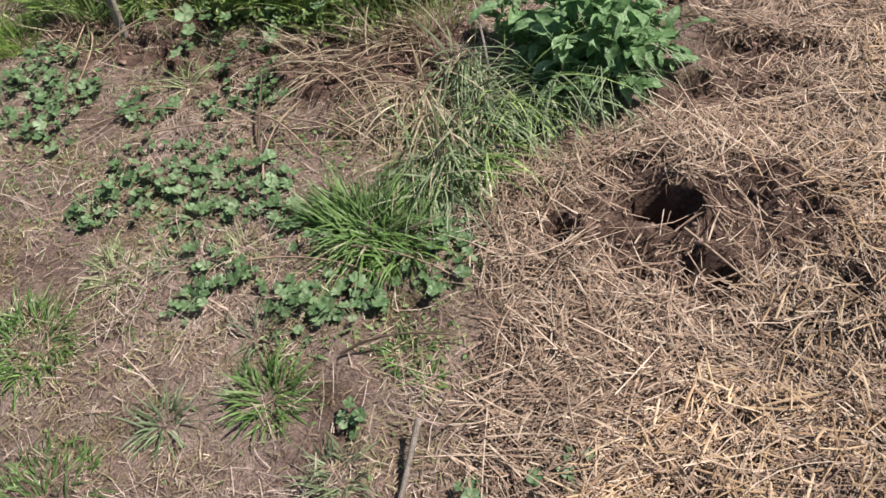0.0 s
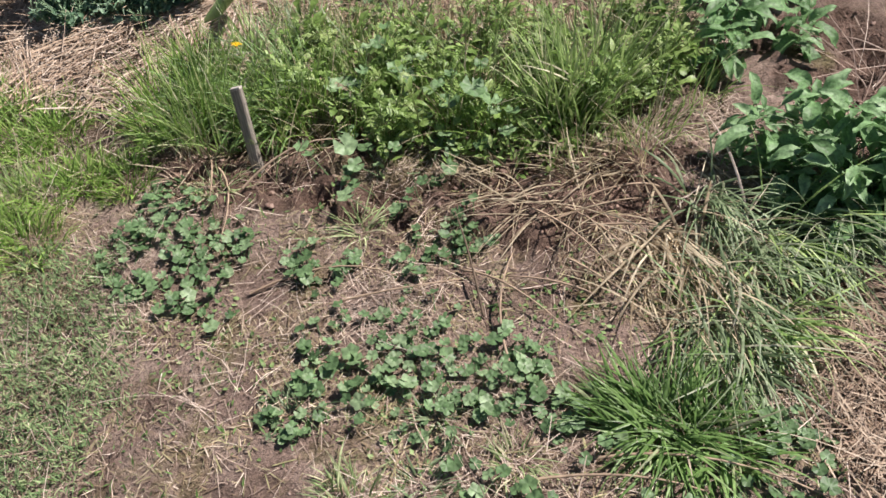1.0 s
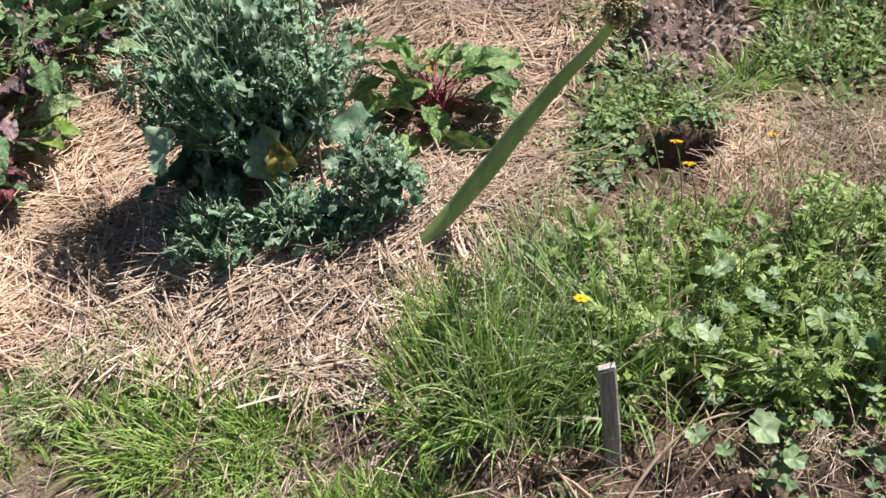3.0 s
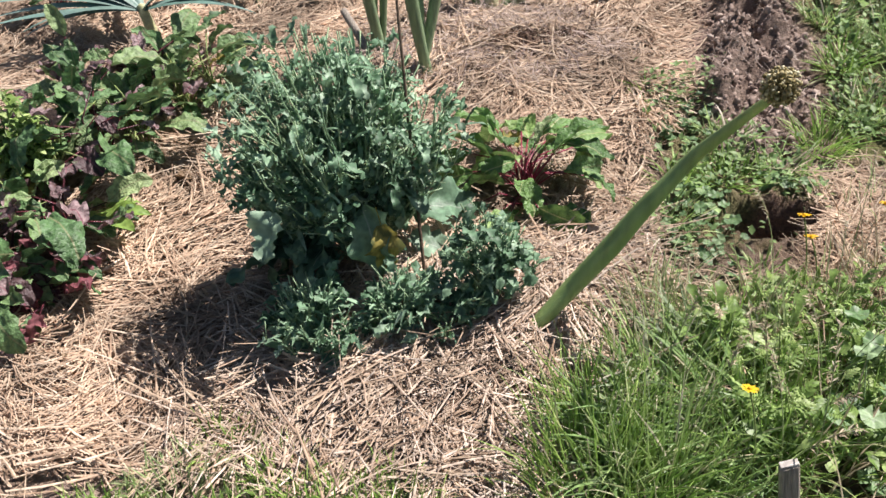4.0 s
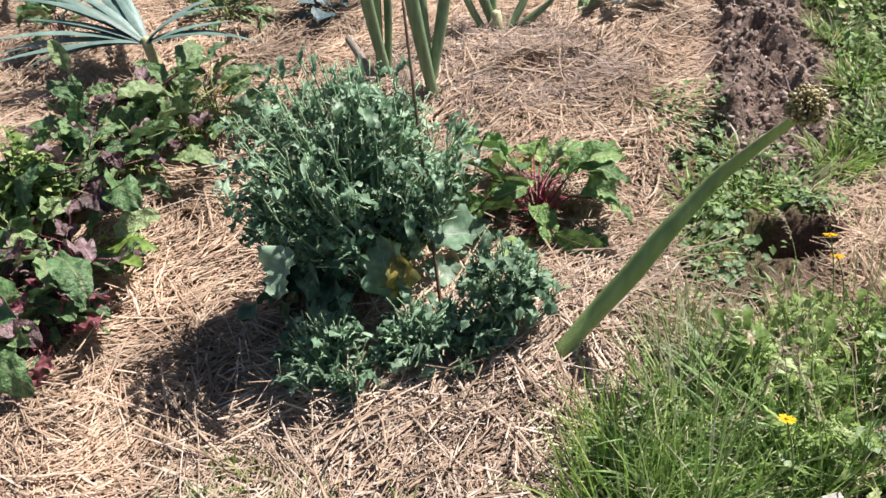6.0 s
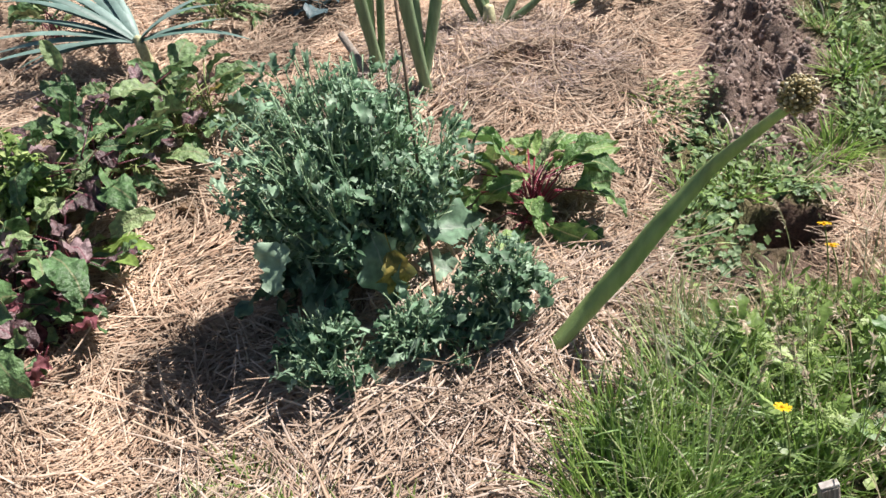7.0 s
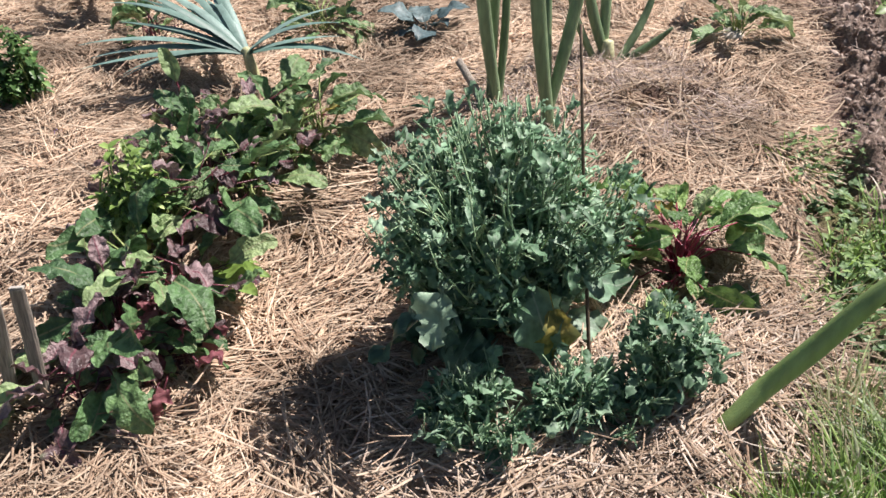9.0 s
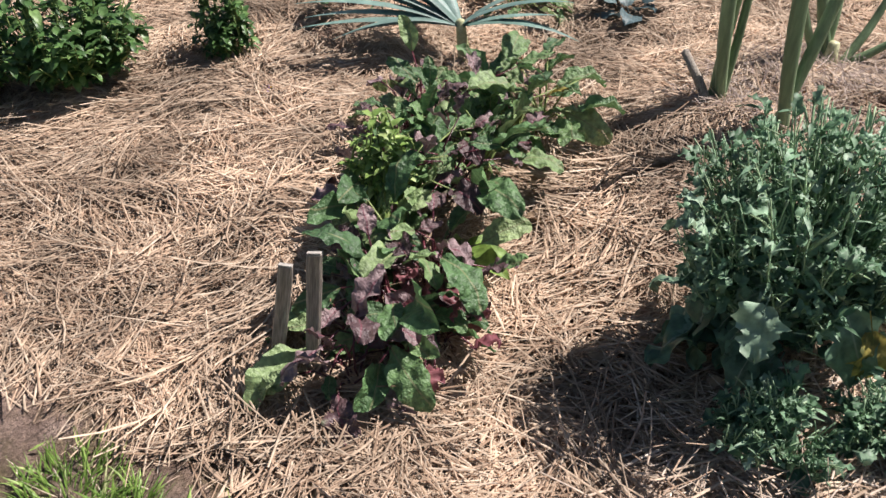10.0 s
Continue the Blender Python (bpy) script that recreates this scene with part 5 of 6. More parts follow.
def broccoli(x, y, tall, wide, stems, seed, old_leaves, label, small=14, leaf_scale=1.0, lean=0.0, old=(0.3, 0.55), low=-0.1, dark_side=None, deep=1.0):
    """A fountain of thin flower shoots with small narrow leaves. dark_side: the azimuth at which the shoots and old leaves reach low."""
    r = np.random.default_rng(seed)
    z = ground_z(x, y)
    ob = thing("broccoli_plant", (x, y, z), label, "plant", "broccoli")
    v, f = tube(curve((0, 0, -0.02), (0.01, 0.01, tall * 0.3), (0.015, 0, 0)), np.linspace(0.018, 0.012, 7) * (tall / 0.5), 8)
    linked("stem", mesh_of("stem", v, f, M["broccoli_stem"]), ob, Matrix())
    tw = []
    shapes = [leaf(1.0, 0.42, "oblong", 9, 4, 0.45, 1.0, 0.2, seed=seed, lobes=0.25, ragged=0.22, crumple=0.06, waves=1.5), leaf(1.0, 0.6, "club", 12, 4, 0.4, 1.2, 0.22, seed=seed + 1, lobes=0.3, ragged=0.24, crumple=0.07, waves=1.5),
              leaf(1.0, 0.2, "lance", 5, 2, 0.4, 0.6, 0.12, seed=seed + 2)]
    spots = [[], [], []]
    for k in range(stems):
        a = r.uniform(0, 6.283)
        floor = low if dark_side is None or math.cos(a - dark_side) < 0.1 else low - 0.4
        up = r.uniform(floor, 1.0)
        reach = r.uniform(0.6, 1.0) if r.random() < 0.85 else r.uniform(1.0, 1.18)
        flat = math.sqrt(1 - up * up) * wide * 0.5 * reach
        top = tall * 0.54 + up * tall * 0.44 * r.uniform(0.72, 1.12)
        end = np.array([flat * math.cos(a) + lean * top / tall, flat * math.sin(a) * deep, top])
        d0 = np.array([math.cos(a), math.sin(a), 0.0])
        p = curve(np.array((r.normal(0, 0.015), r.normal(0, 0.015), tall * 0.12 * r.random())), end, d0 * flat * r.uniform(-0.1, 0.16) + np.array([0, 0, -0.03 * tall]), 8)
        p[1:-1] += r.normal(0, 0.005, (6, 3))
        v, f = tube(p, np.linspace(0.005, 0.0013, 8) * (0.6 + tall * 0.7), 4)
        linked("flower_shoot", mesh_of("flower_shoot", v, f, M["broccoli_stem"]), ob, Matrix())
        m = r.integers(small // 3, small + 1)
        for s in 1 - 0.55 * r.random(m) ** 1.15:
            q = s * 7
            i = min(6, int(q))
            kind = r.choice(3, p=(0.42, 0.16, 0.42))
            size = (0.016 + 0.06 * r.random() ** 2.2) * leaf_scale * (1.25 - 0.5 * max(0.0, s - 0.5))
            spots[kind].append((*(p[i] * (1 - q + i) + p[i + 1] * (q - i)), a - 1.57 + r.normal(0, 1.3), r.uniform(-0.35, 1.45), size))
        # side twigs with buds
        for s in r.uniform(0.5, 1.0, 6):
            i = int(s * 6.99)
            d = r.normal(0, 0.4, 3) + d0 * 0.5 + np.array([0, 0, 1.0])
            e = p[i] + d / np.linalg.norm(d) * r.uniform(0.03, 0.1) * (0.5 + tall * 0.8)
            tw.append(tube(curve(p[i], e, (0, 0, 0.004), 3), [0.0016, 0.0013, 0.002], 3))
    v, f = join(tw)
    tagged(linked("bud_mass", mesh_of("bud_mass", v, f, M["broccoli_stem"]), ob, Matrix()), "thin twigs with green buds", kind="stuff")
    v, f = join([scatter(*shapes[c], np.array([q[:3] for q in spots[c]]), *(np.array([q[j] for q in spots[c]]) for j in (3, 4, 5))) for c in range(3)])
    tagged(linked("foliage", mesh_of("foliage", v, f, M["broccoli"]), ob, Matrix()), "many small blue-green leaves", kind="stuff")
    for k in range(old_leaves):
        a = 360 * (k * 0.382) + r.normal(0, 10)
        h, d = tall * r.uniform(0.1, 0.4), wide * r.uniform(0.03, 0.16)
        if dark_side is not None and k % 4:
            a, h, d = math.degrees(dark_side) - 90 + r.normal(0, 32), tall * r.uniform(0.06, 0.5), wide * r.uniform(0.1, 0.34)
        linked("leaf", BROC_LEAF[r.integers(7)], ob, pose(-d * math.sin(radians(a)), d * math.cos(radians(a)), h, r.uniform(-55, 30), r.normal(0, 18), a) @ Matrix.Scale(r.uniform(*old), 4))
    return ob


big = broccoli(-1.71, 3.345, 0.63, 0.57, 180, 900, 44, "large bushy broccoli plant gone to seed in straw", small=30, lean=-0.09, old=(0.5, 0.95), low=-0.08, dark_side=3.2, deep=0.84, leaf_scale=0.82)
# one side leaf whose sunlit look is painted by its paler material
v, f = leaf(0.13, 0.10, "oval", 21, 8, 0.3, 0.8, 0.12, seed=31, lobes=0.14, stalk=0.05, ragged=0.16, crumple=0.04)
linked("leaf", mesh_of("leaf", v, f, M["sun_tinted_leaf"]), big, Matrix.Translation((-0.2, -0.17, 0.34)) @ pose(0, 0, 0, -28, 8, 140) @ Matrix.Scale(0.85, 4))["label"] = "leaf coloured paler as if sunlit"
v, f = leaf(0.15, 0.08, "oval", 15, 8, 0.3, 0.9, 0.12, seed=32, lobes=0.12, stalk=0.05, ragged=0.16, crumple=0.05)
linked("leaf", mesh_of("leaf", v, f, M["yellow_leaf"]), big, Matrix.Translation((0.0, -0.19, 0.28)) @ pose(0, 0, 0, -60, 10, 175) @ Matrix.Scale(0.85, 4))["label"] = "yellowed drooping old leaf"
SIDE = "small leafy broccoli side plant in straw"
broccoli(-1.89, 3.05, 0.18, 0.26, 36, 910, 8, SIDE, small=17, leaf_scale=0.8)
broccoli(-1.69, 3.03, 0.15, 0.18, 30, 920, 9, SIDE, small=15, leaf_scale=0.8)
broccoli(-1.58, 2.99, 0.12, 0.15, 18, 925, 6, SIDE, small=14, leaf_scale=0.8)
broccoli(-1.49, 3.04, 0.25, 0.21, 34, 930, 5, "small upright broccoli plant beside the onion stalk", small=15, leaf_scale=0.85)


# ---------------------------------------------------------------- onions and leeks
def stalk_thing(name, x, y, label, category):
    return thing(name, (x, y, ground_z(x, y)), label, category)


def onion_stalk():
    ob = stalk_thing("onion_stalk", -1.40, 2.95, "thick leaning green onion flower stalk with seed head", "onion")
    z = ob.location.z
    path = np.array([(-1.452, 2.93, 0.05), (-1.397, 2.938, 0.108), (-1.314, 2.952, 0.184), (-1.235, 2.937, 0.291), (-1.172, 2.927, 0.386), (-1.08, 2.918, 0.50), (-1.03, 2.851, 0.61), (-1.026, 2.785, 0.685)])
    t = np.linspace(0, 7, 36)
    p = np.stack([np.interp(t, range(8), path[:, c]) for c in range(3)], 1)
    p[1:-1] = (p[:-2] + 2 * p[1:-1] + p[2:]) / 4
    r = np.interp(t, [0, 1, 2, 3, 4, 5, 6, 7], [0.014, 0.018, 0.0215, 0.0225, 0.0195, 0.0145, 0.0105, 0.0085])
    v, f = tube(p - np.array(ob.location), r, 14)
    linked("stalk", mesh_of("stalk", v, f, M["onion"]), ob, Matrix())
    rr = np.random.default_rng(950)
    d = rr.normal(0, 1, (420, 3))
    d /= np.linalg.norm(d, axis=1)[:, None]
    c = p[-1] - np.array(ob.location) + np.array((0.008, -0.006, 0.022))
    bits = [tube([c + q * 0.006, c + q * 0.026], [0.0006, 0.0008], 3, cap=False) for q in d[:200]]
    bud = np.array([(-1, -1, -1), (1, -1, -1), (1, 1, -1), (-1, 1, -1), (-1, -1, 1), (1, -1, 1), (1, 1, 1), (-1, 1, 1)]) * 0.5
    bf = np.array([[0, 1, 5, 4], [1, 2, 6, 5], [2, 3, 7, 6], [3, 0, 4, 7], [4, 5, 6, 7], [3, 2, 1, 0]])
    bits.append(scatter(bud, bf, c + d * rr.uniform(0.024, 0.034, 420)[:, None], rr.uniform(0, 6, 420), rr.uniform(0, 3, 420), rr.uniform(0.003, 0.006, 420)))
    v, f = join(bits)
    tagged(linked("seed_head", mesh_of("seed_head", v, f, M["seed"]), ob, Matrix()), "round drying seed head")
    return ob


onion_stalk()


def onion_plant(x, y, stems, label, mat, name="onion_plant", category="onion", foot=None):
    """stems: top offsets (x, y, z), bow (x, y), base radius."""
    ob = stalk_thing(name, x, y, label, category)
    for k, (tx, ty, tz, bx, by, rad) in enumerate(stems):
        a = 2.4 * k
        o = (0.02 * math.cos(a), 0.02 * math.sin(a), -0.03)
        n = 14
        p = curve(o, (tx, ty, tz), (bx, by, 0), n)
        r = np.interp(np.linspace(0, 1, n), [0, 0.35, 0.7, 1], [0.8, 1.05, 0.85, 0.35]) * rad
        v, f = tube(p, r, 10)
        linked("stalk", mesh_of("stalk", v, f, mat), ob, Matrix())
    if foot:
        v, f = tube([(0, 0, -0.03), (0, 0, 0.03), (0, 0.0, 0.09)], [0.03, 0.028, 0.02], 10)
        linked("foot", mesh_of("foot", v, f, foot), ob, Matrix())
    return ob


onion_plant(-1.52, 4.42, [(-0.03, 0.0, 0.95, -0.03, 0, 0.022), (0.06, 0.05, 0.8, 0.0, 0.02, 0.017), (0.08, 0.1, 0.7, 0.02, 0.02, 0.014)],
            "clump of tall thick green onion stalks in straw", M["leek"])
onion_plant(-1.40, 4.20, [(-0.02, 0.05, 1.0, -0.03, 0, 0.023), (0.2, 0.1, 0.85, 0.03, 0.03, 0.02), (0.05, 0.15, 0.7, 0, 0.03, 0.015)],
            "clump of tall thick green onion stalks in straw", M["leek"])
onion_plant(-1.03, 4.64, [(-0.08, 0.1, 0.5, -0.03, 0, 0.02), (0.03, 0.12, 0.5, 0, 0, 0.02), (0.22, 0.1, 0.28, 0.03, 0, 0.016), (0.24, -0.02, 0.12, 0.02, 0.0, 0.016), (-0.16, 0.05, 0.35, -0.02, 0, 0.014)],
            "young leek with pale base and splayed leaves", M["leek"], "leek_plant", "leek", M["pale_stem"])


def fallen_leek(x, y, leaves, label):
    ob = stalk_thing("leek_plant", x, y, label, "leek")
    v, f = tube([(0, 0, -0.02), (-0.01, 0, 0.09), (-0.02, 0, 0.18)], [0.024, 0.022, 0.017], 10)
    linked("foot", mesh_of("foot", v, f, M["pale_stem"]), ob, Matrix())
    r = np.random.default_rng(970)
    for k in range(leaves):
        a = math.pi * (0.55 + 0.5 * k / leaves) + r.normal(0, 0.06)
        if k % 6 == 5:
            a = -0.15 + r.normal(0, 0.3)
        ln = r.uniform(0.35, 0.6)
        v, f = ribbons(np.zeros((1, 3)), [a], [r.uniform(0.25, 0.85)], [ln], [r.uniform(0.028, 0.046)], [r.uniform(0.3, 0.8)], 9, fold=0.5, tip=0.05)
        linked("leaf", mesh_of("leaf", v, f, M["grey_leek"]), ob, pose(-0.02, 0, 0.16))
    return ob


fallen_leek(-2.33, 4.80, 26, "grey-green leek with a wide fan of long leaves")
fallen_leek(-2.9, 5.6, 11, "grey-green leek with a wide fan of long leaves")

# ---------------------------------------------------------------- beets and other leaf vegetables
BEET = leaf_set("leaf", M["beet"], 8, lambda k: leaf(0.12 + 0.01 * k, 0.062 + 0.005 * k, "oblong", 24, 8, (0.1, 0.35, 0.6, 0.0)[k % 4], 0.2 + 0.17 * k, 0.075, seed=1000 + k, ragged=0.03, crumple=0.022, waves=1.7))
PURPLE = leaf_set("leaf", M["purple_leaf"], 5, lambda k: leaf(0.095 + 0.012 * k, 0.06 + 0.006 * k, "oblong", 22, 8, (0.2, 0.5, 0.0)[k % 3], 0.4 + 0.25 * k, 0.09, seed=1020 + k, ragged=0.04, crumple=0.03, waves=1.7))
MAGENTA = leaf_set("leaf", M["magenta_leaf"], 3, lambda k: leaf(0.08 + 0.01 * k, 0.075, "oval", 16, 8, 0.1, 1.2, 0.15, seed=1030 + k, ragged=0.06, crumple=0.06, waves=1.6))
PET_RED = mesh_of("petiole", *tube([(0, 0, 0), (0, 0.35, 0.04), (0, 0.7, 0.05), (0, 1.0, 0.0)], [0.0042, 0.0034, 0.0028, 0.002], 5), M["beet_stalk"])
PET_GREEN = mesh_of("petiole", *tube([(0, 0, 0), (0, 0.35, 0.04), (0, 0.7, 0.05), (0, 1.0, 0.0)], [0.0042, 0.0034, 0.0028, 0.002], 5), M["green_stalk"])


def beet(x, y, n, seed, label, mixes=((BEET, 1.0),), petiole=None, reach=(0.07, 0.19), scale=(0.45, 1.05), elev=(15, 85), droop=(-20, 65), name="beet_plant", category="beet", group="beets", open_side=None):
    r = np.random.default_rng(seed)
    ob = thing(name, (x, y, ground_z(x, y)), label, category, group)
    kinds, odds = [m for m, _ in mixes], np.array([o for _, o in mixes])
    for k in range(int(n * 1.9)):
        a, e, ln = 360 * k * 0.382 + r.normal(0, 15), r.uniform(*elev), r.uniform(*reach)
        if open_side is not None and math.cos(radians(a) - open_side) > 0.5:
            e, ln = (r.uniform(12, 40), ln * 0.7) if k % 3 else (r.uniform(55, 75), ln * 0.8)      # low leaves here, which bare the stalks behind
        foot = pose(r.normal(0, 0.012), r.normal(0, 0.012), -0.005, e, 0, a)
        meshes = kinds[r.choice(len(kinds), p=odds / odds.sum())]
        s = r.uniform(*scale)
        tip = foot @ Vector((0, ln, 0))
        m = Matrix.Translation(tip) @ pose(0, 0, 0, e - r.uniform(*droop), r.normal(0, 28), a + r.normal(0, 25)) @ Matrix.Scale(s, 4)
        blade = linked("leaf", meshes[r.integers(len(meshes))], ob, m)
        linked("petiole", petiole or PET_RED, blade, m.inverted() @ foot @ Matrix.Diagonal((1, ln, min(1.0, ln * 4), 1)))
    return ob


YELLOWED = leaf_set("leaf", M["yellow_leaf"], 2, lambda k: leaf(0.12, 0.06, "oblong", 18, 6, 0.3, 1.0, 0.13, seed=1070 + k, ragged=0.1, crumple=0.04))
GREEN_MIX = ((BEET, 0.9), (PURPLE, 0.08), (YELLOWED, 0.02))
DARK_MIX = ((BEET, 0.68), (PURPLE, 0.30), (YELLOWED, 0.02))
BRIGHT = leaf_set("leaf", M["bright_beet"], 7, lambda k: leaf(0.14 + 0.015 * k, 0.075 + 0.006 * k, "oblong", 22, 8, 0.3, 0.5 + 0.18 * k, 0.085, seed=1040 + k, ragged=0.03, crumple=0.02, waves=1.5))
PET_CRIMSON = mesh_of("petiole", *tube([(0, 0, 0), (0, 0.35, 0.04), (0, 0.7, 0.05), (0, 1.0, 0.0)], [0.0042, 0.0034, 0.0026, 0.002], 5), M["crimson_stalk"])
beet(-1.27, 3.44, 22, 1101, "leafy beetroot with glossy leaves and crimson stalks", ((BRIGHT, 0.7), (BEET, 0.25), (YELLOWED, 0.05)), PET_CRIMSON, reach=(0.12, 0.26), scale=(0.55, 0.95), elev=(35, 78), droop=(0, 75), open_side=2.85)
for k, (x, y, n, mix) in enumerate([(-2.46, 3.98, 16, GREEN_MIX), (-2.36, 4.10, 16, GREEN_MIX), (-2.50, 4.16, 14, DARK_MIX), (-2.22, 4.30, 15, GREEN_MIX), (-2.33, 4.40, 12, DARK_MIX),
                                    (-2.65, 3.74, 13, GREEN_MIX), (-2.54, 3.66, 14, DARK_MIX), (-2.58, 3.95, 11, DARK_MIX), (-2.55, 4.30, 9, DARK_MIX), (-2.13, 4.36, 8, GREEN_MIX)]):
    tall = y > 3.9
    beet(x, y, n, 1110 + k, "beetroot with crinkled green and purple leaves in straw", mix, PET_GREEN if k % 2 else PET_RED, reach=(0.1, 0.27) if tall else (0.08, 0.21), elev=(25, 86) if tall else (18, 85))
for k, (x, y, n) in enumerate([(-2.73, 3.45, 12), (-2.61, 3.43, 13), (-2.67, 3.56, 13), (-2.75, 3.34, 6)]):
    beet(x, y, n, 1130 + k, "dark purple-leaved beetroot with ragged drooping leaves", ((PURPLE, 0.55), (BEET, 0.45)), elev=(15, 80), droop=(5, 60))
beet(-2.53, 3.44, 9, 1140, "small crinkly magenta leaf vegetable in straw", ((MAGENTA, 0.8), (PURPLE, 0.2)), reach=(0.06, 0.19), scale=(0.7, 1.1), elev=(15, 75), name="red_lettuce", category="lettuce", group="lettuce")
beet(-2.06, 5.22, 12, 1141, "bright green chard plant in straw", ((BEET, 1.0),), PET_GREEN, reach=(0.08, 0.2))
beet(-2.75, 5.3, 10, 1142, "beetroot with crinkled green and purple leaves in straw", GREEN_MIX)
beet(-0.45, 4.75, 10, 1143, "leafy green chard at the bed's edge", ((BEET, 1.0),), PET_GREEN)
KALE = leaf_set("leaf", M["kale"], 3, lambda k: leaf(0.15 + 0.02 * k, 0.12, "oval", 11, 6, 0.2, 1.0, 0.08, seed=1050 + k, stalk=0.06))
rosette(-1.63, 5.12, 9, KALE, 1150, "cabbage_plant", "young blue-grey cabbage in straw", "cabbage", elev=(0, 50), scale=(0.5, 0.85))
LIGHT = leaf_set("leaf", M["light_leaf"], 2, lambda k: leaf(0.16 + 0.03 * k, 0.075, "oval", 11, 4, 0.3, 0.9, 0.05, seed=1060 + k, stalk=0.04))
ob = thing("young_plant", (-2.45, 3.76, ground_z(-2.45, 3.76)), "pale green broad leaves of a young plant in straw", "plant")
for tilt, yaw, s in ((22, 205, 1.0), (12, 240, 0.75), (30, 175, 0.6), (15, 285, 0.5)):
    linked("leaf", LIGHT[0 if s > 0.7 else 1], ob, pose(0, 0, 0.04, tilt, 8, yaw) @ Matrix.Scale(s, 4))



# ---------------------------------------------------------------- bushes at the far edge
def leafy_bush(x, y, tall, wide, stems, seed, label, mat, leaf_size=(0.03, 0.07), name="potato_bush", category="bush"):
    r = np.random.default_rng(seed)
    ob = thing(name, (x, y, ground_z(x, y)), label, category)
    tw, lp, ly, lt, ls = [], [], [], [], []
    for k in range(stems):
        a, rad = r.uniform(0, 6.283), wide * 0.5 * math.sqrt(r.random())
        top = tall * math.sqrt(max(0.1, 1 - (rad / (wide * 0.55)) ** 2)) * r.uniform(0.75, 1.05)
        p = curve((r.normal(0, 0.03), r.normal(0, 0.03), -0.01), (rad * math.cos(a), rad * math.sin(a), top), (0.04 * math.cos(a), 0.04 * math.sin(a), 0), 7)
        tw.append(tube(p, np.linspace(0.006, 0.002, 7), 4))
        for s in r.uniform(0.25, 1, 22):
            i = min(5, int(s * 6))
            lp.append(p[i] + (p[i + 1] - p[i]) * (s * 6 - i))
            ly.append(r.uniform(0, 6.283))
            lt.append(r.uniform(-0.4, 0.9))
            ls.append(r.uniform(*leaf_size))
    v, f = join(tw)
    linked("stem_mass", mesh_of("stem_mass", v, f, M["green_stalk"]), ob, Matrix())["kind"] = "stuff"
    v, f = scatter(*leaf(1.0, 0.5, "oval", 6, 2, 0.3, 0.8, 0.05, seed=seed), np.array(lp), np.array(ly), np.array(lt), np.array(ls))
    linked("foliage", mesh_of("foliage", v, f, M["bush_leaf"] if mat is None else mat), ob, Matrix())["kind"] = "stuff"
    return ob


leafy_bush(-3.74, 4.82, 0.44, 0.56, 76, 1201, "dense dark green leafy bush at the bed's far edge", None)
leafy_bush(-4.1, 4.72, 0.34, 0.34, 40, 1202, "bright green feathery bush beside the dark bush", M["small_weed"])
leafy_bush(-3.22, 4.98, 0.34, 0.17, 26, 1203, "small upright green leafy plant in straw", None, (0.025, 0.055), "young_plant", "plant")
leafy_bush(-2.65, 3.92, 0.33, 0.14, 26, 1204, "feathery bright green carrot tops among beets", M["small_weed"], (0.02, 0.045), "carrot_plant", "carrot")


# ---------------------------------------------------------------- wood
def plank(length, width, thick, mat_side, chamfer=0.004):
    """A sawn slat along +z from the origin with worn edges, its top slightly slanted."""
    bm = bmesh.new()
    bmesh.ops.create_cube(bm, size=1)
    for v in bm.verts:
        v.co = Vector((v.co.x * width, v.co.y * thick, (v.co.z + 0.5) * length + (0.006 * v.co.x if v.co.z > 0 else 0)))
    bmesh.ops.subdivide_edges(bm, edges=[e for e in bm.edges if abs(e.verts[0].co.z - e.verts[1].co.z) > 0.01], cuts=5)
    bmesh.ops.bevel(bm, geom=bm.edges[:], offset=chamfer, segments=1, affect="EDGES")
    for v in bm.verts:
        v.co += Vector((noise.noise(v.co * 40) * 0.002, noise.noise(v.co * 33 + Vector((5, 0, 0))) * 0.002, noise.noise(v.co * 60) * 0.002))
    me = bpy.data.meshes.new("slat")
    bm.to_mesh(me)
    bm.free()
    me.materials.append(mat_side)
    return me


def wooden_stake(name, x, y, length, bury, width, thick, m, label):
    ob = thing(name, (x, y, ground_z(x, y)), label, "stake")
    linked("post", plank(length, width, thick, M["wood"]), ob, m @ Matrix.Translation((0, 0, -bury)))
    linked("sawn_end", plank(0.004, width * 0.86, thick * 0.8, M["cut_wood"], 0.001), ob, m @ Matrix.Translation((0, 0, length - bury - 0.001)))["label"] = "pale sawn top"
    return ob


wooden_stake("wooden_stake", -1.15, 2.30, 0.288, 0.06, 0.033, 0.018, pose(0, 0, 0, -14, -6, -14), "weathered grey wooden stake standing in dark soil")
wooden_stake("garden_marker", -2.83, 3.37, 0.39, 0.06, 0.034, 0.012, pose(0, 0, 0, -7, 5, -14), "brown wooden slat marker stuck upright beside beets")
wooden_stake("garden_marker", -2.92, 3.42, 0.37, 0.06, 0.034, 0.012, pose(0, 0, 0, -3, 11, -16), "brown wooden slat marker leaning beside beets")


def stick(name, label, points, radii, mat, category="stick", sides=6):
    p = np.array(points, float)
    v, f = tube(p - p[0], radii, sides)
    ob = new(name, mesh_of(name, v, f, mat))
    ob.location = p[0]
    return tagged(ob, label, category)


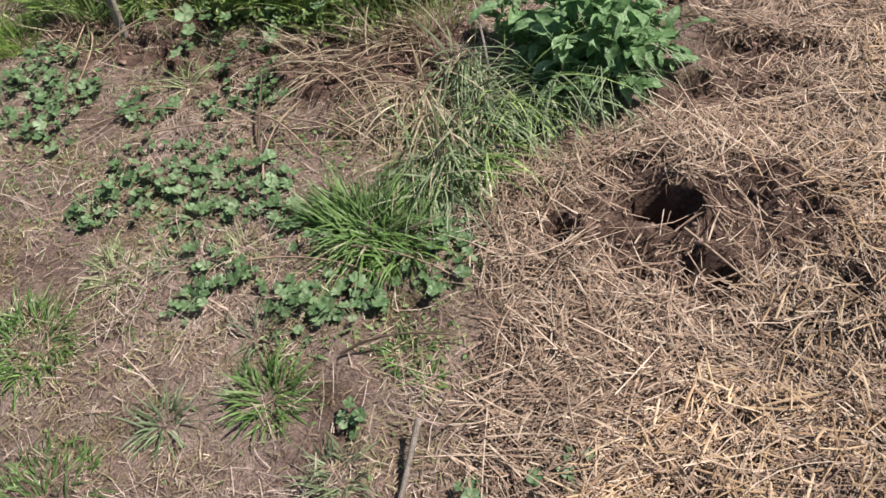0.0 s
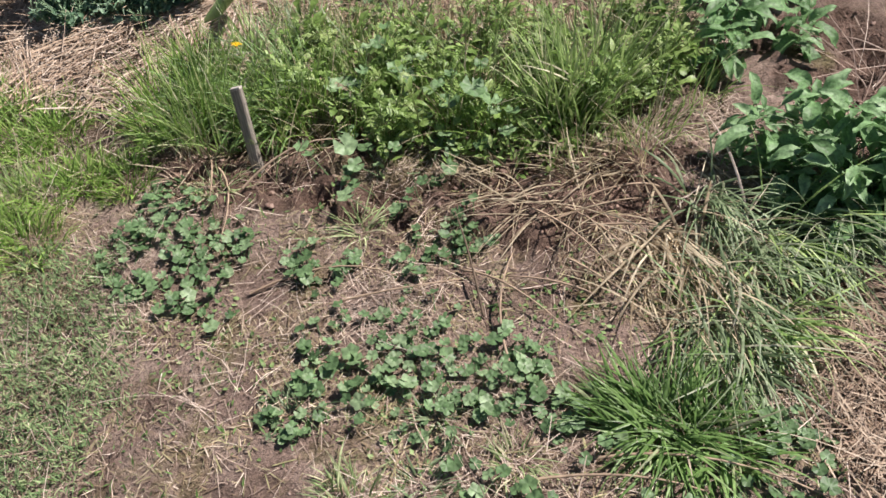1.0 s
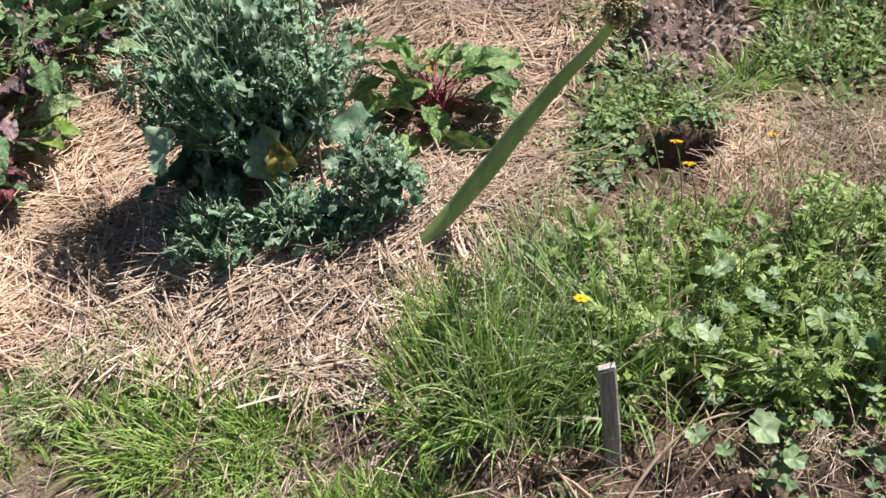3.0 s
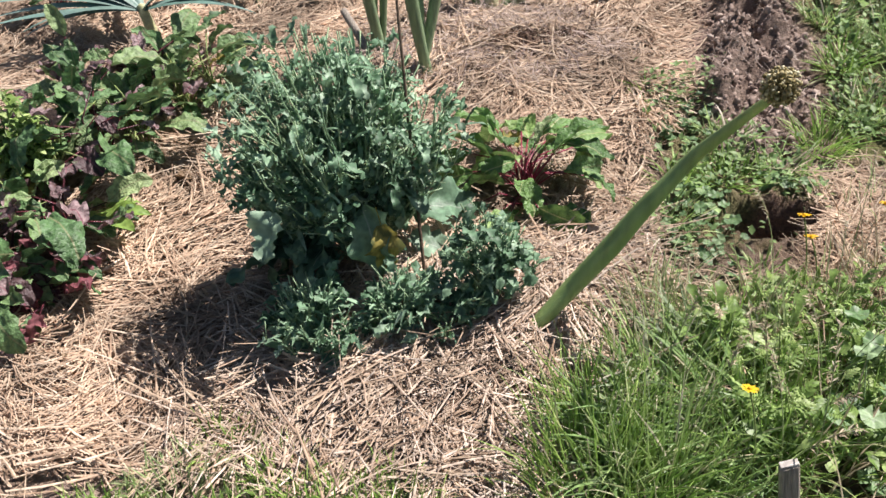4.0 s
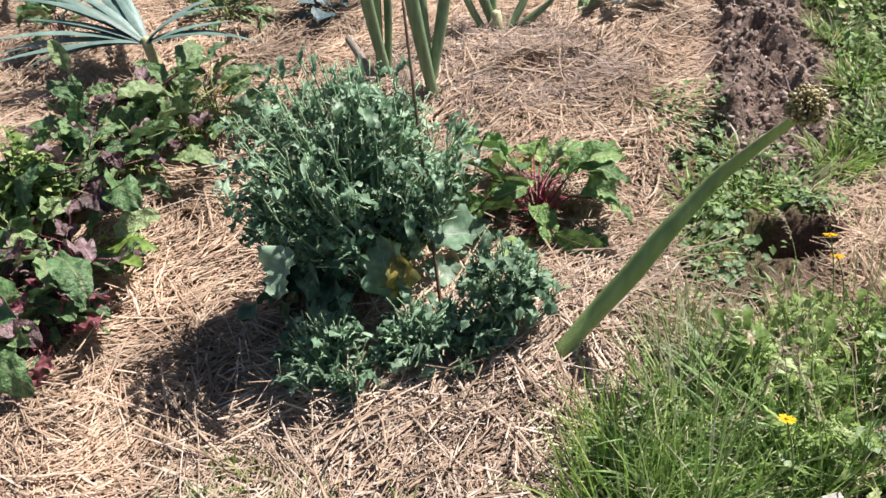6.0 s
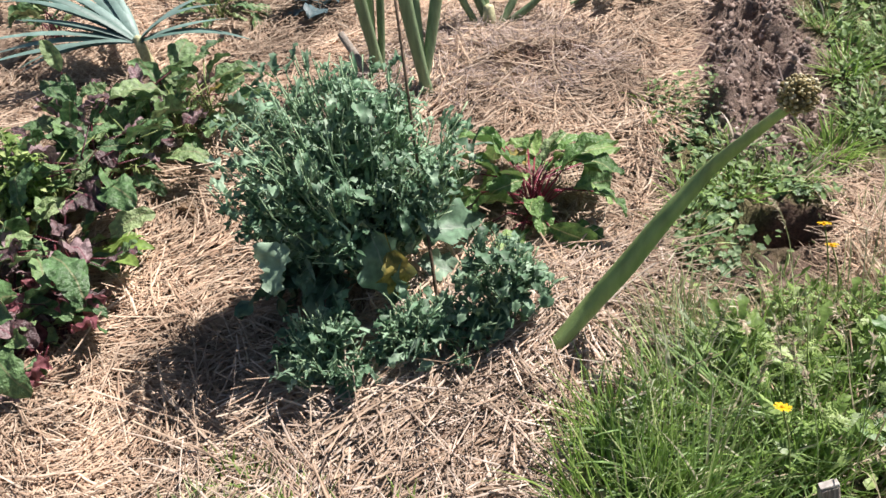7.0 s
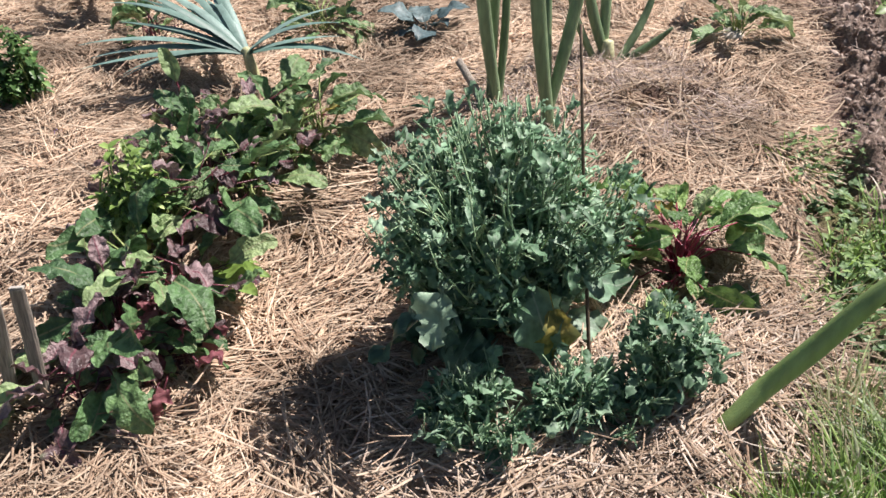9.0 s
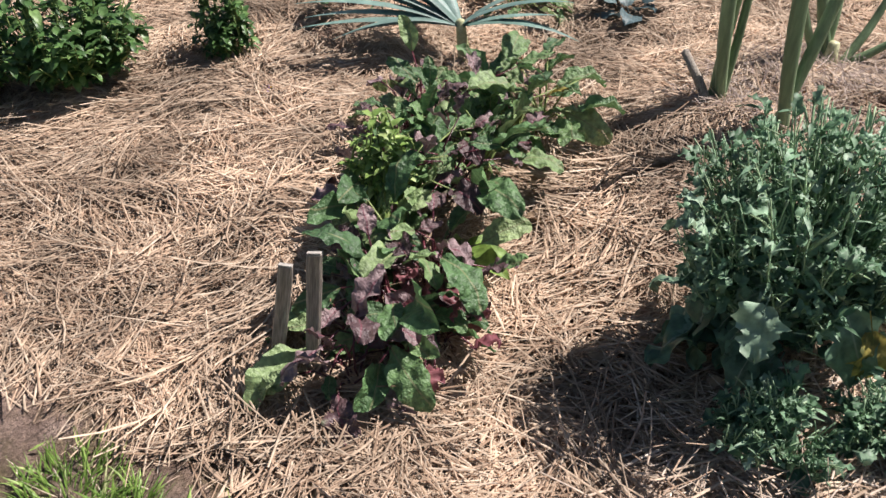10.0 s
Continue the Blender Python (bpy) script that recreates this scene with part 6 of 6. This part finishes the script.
stick("dead_twig", "thin dark dead stalk standing beside the broccoli", curve((-1.62, 3.12, ground_z(-1.62, 3.12)), (-1.575, 3.42, 0.80), (0.0, 0.01, 0), 12), np.linspace(0.0045, 0.003, 12), M["twig"], "stalk")
z = ground_z(-1.52, 4.4)
stick("wooden_peg", "grey weathered stick leaning beside onion stalks", [(-1.55, 4.40, z), (-1.58, 4.45, z + 0.07), (-1.62, 4.52, z + 0.15)], [0.016, 0.016, 0.014], M["wood"], "stick", 8)
z = ground_z(-0.01, 0.9)
stick("dead_twig", "broken hollow dry stalk stuck in the soil", [(-0.03, 0.74, z + 0.01), (-0.015, 0.85, z + 0.03), (0.0, 0.93, z + 0.06)], [0.006, 0.006, 0.007], M["wood"], "stalk", 8)
z = ground_z(-1.0, 2.27)
stick("dead_twig", "pale dry plant stalk lying across dark soil", curve((-1.17, 2.2, z + 0.01), (-0.9, 2.32, z + 0.05), (0, 0.03, 0.03), 8), np.linspace(0.004, 0.002, 8), M["straw"], "stalk")
rs = np.random.default_rng(91)
for k, (x0, y0, x1, y1) in enumerate([(-0.55, 1.75, -0.62, 2.1), (-0.5, 1.62, -0.47, 1.95), (-0.3, 1.8, -0.5, 1.86), (-0.35, 1.9, -0.2, 1.75), (-0.9, 1.8, -0.6, 1.86), (-0.5, 1.35, -0.15, 1.32),
                                      (-0.35, 1.4, 0.05, 1.3), (-0.2, 1.1, 0.05, 1.15), (-1.1, 1.86, -0.75, 1.88), (-0.42, 2.05, -0.25, 1.85), (-0.3, 2.0, -0.02, 1.95), (-0.45, 2.12, -0.2, 1.9), (-0.4, 2.0, -0.15, 2.1), (-0.5, 2.15, -0.3, 2.2), (-0.25, 2.15, -0.4, 1.85), (-0.1, 2.12, -0.35, 2.05), (-1.3, 2.36, -1.24, 2.15), (-1.26, 2.3, -1.2, 2.02), (-0.6, 1.9, -0.38, 1.7),
                                      (0.35, 1.0, 0.55, 0.75), (0.15, 1.2, 0.45, 0.95), (0.2, 1.55, 0.4, 1.15), (0.55, 1.45, 0.75, 1.2), (0.5, 1.3, 0.75, 1.42), (-1.75, 2.66, -1.5, 2.62)]):
    a, b = (x0, y0, ground_z(x0, y0) + 0.012), (x1, y1, ground_z(x1, y1) + 0.02)
    stick("fallen_twig", "thin bleached plant stem lying on the ground", curve(a, b, (rs.normal(0, 0.02), rs.normal(0, 0.02), 0.02), 8), np.linspace(0.0035, 0.0015, 8), M["hay"] if k % 7 else M["twig"], "stem", 5)

# small things on the mulch
DRY = leaf_set("dry_leaf", M["dry_leaf"], 4, lambda k: leaf(0.06 + 0.012 * k, 0.045 + 0.006 * k, "oval", 8, 4, 0.7, 1.4, 0.12, seed=1300 + k))
for k, (x, y) in enumerate([(-2.18, 3.42), (-1.55, 3.5), (-1.45, 3.42), (-1.3, 3.42), (-2.25, 3.9), (-2.62, 3.3), (-2.5, 3.25), (-1.95, 3.25), (-0.95, 4.2), (-1.1, 4.25), (-2.2, 4.35), (0.48, 1.28)]):
    ob = new("leaf_litter", DRY[k % 4])
    ob.matrix_world = pose(x, y, ground_z(x, y) + 0.025, rs.uniform(-20, 20), rs.uniform(-20, 20), rs.uniform(0, 360))
    tagged(ob, "curled brown withered leaf lying on straw", "leaf", "withered leaves")


def stone(x, y, size, label):
    bm = bmesh.new()
    bmesh.ops.create_icosphere(bm, subdivisions=3, radius=size)
    for v in bm.verts:
        v.co = v.co * (1 + 0.25 * noise.noise(v.co / size * 1.3 + Vector((x, y, 0)) * 9))
        v.co.z *= 0.65
    me = bpy.data.meshes.new("stone")
    bm.to_mesh(me)
    bm.free()
    me.materials.append(M["stone"])
    ob = new("stone", me)
    ob.location = (x, y, ground_z(x, y) + size * 0.35)
    return tagged(ob, label, "stone")


stone(-0.47, 4.76, 0.05, "pale rounded stone beside the dug strip")

z = ground_z(-3.03, 4.68)
ob = thing("purple_flower", (-3.03, 4.68, z), "small lilac flower fallen on straw", "flower")
a = np.arange(7) * 6.283 / 7
v, f = ribbons(np.stack([0.004 * np.cos(a), 0.004 * np.sin(a), np.full(7, 0.012)], 1), a, np.full(7, 0.35), 0.028, 0.016, 0.5, 3, tip=0.6)
linked("petals", mesh_of("petals", v, f, M["purple_petal"]), ob, Matrix())
v, f = tube([(0, 0, 0.0), (0, 0, 0.012), (0, 0, 0.018)], [0.003, 0.006, 0.003], 6)
linked("flower_centre", mesh_of("flower_centre", v, f, M["yellow_petal"]), ob, Matrix())
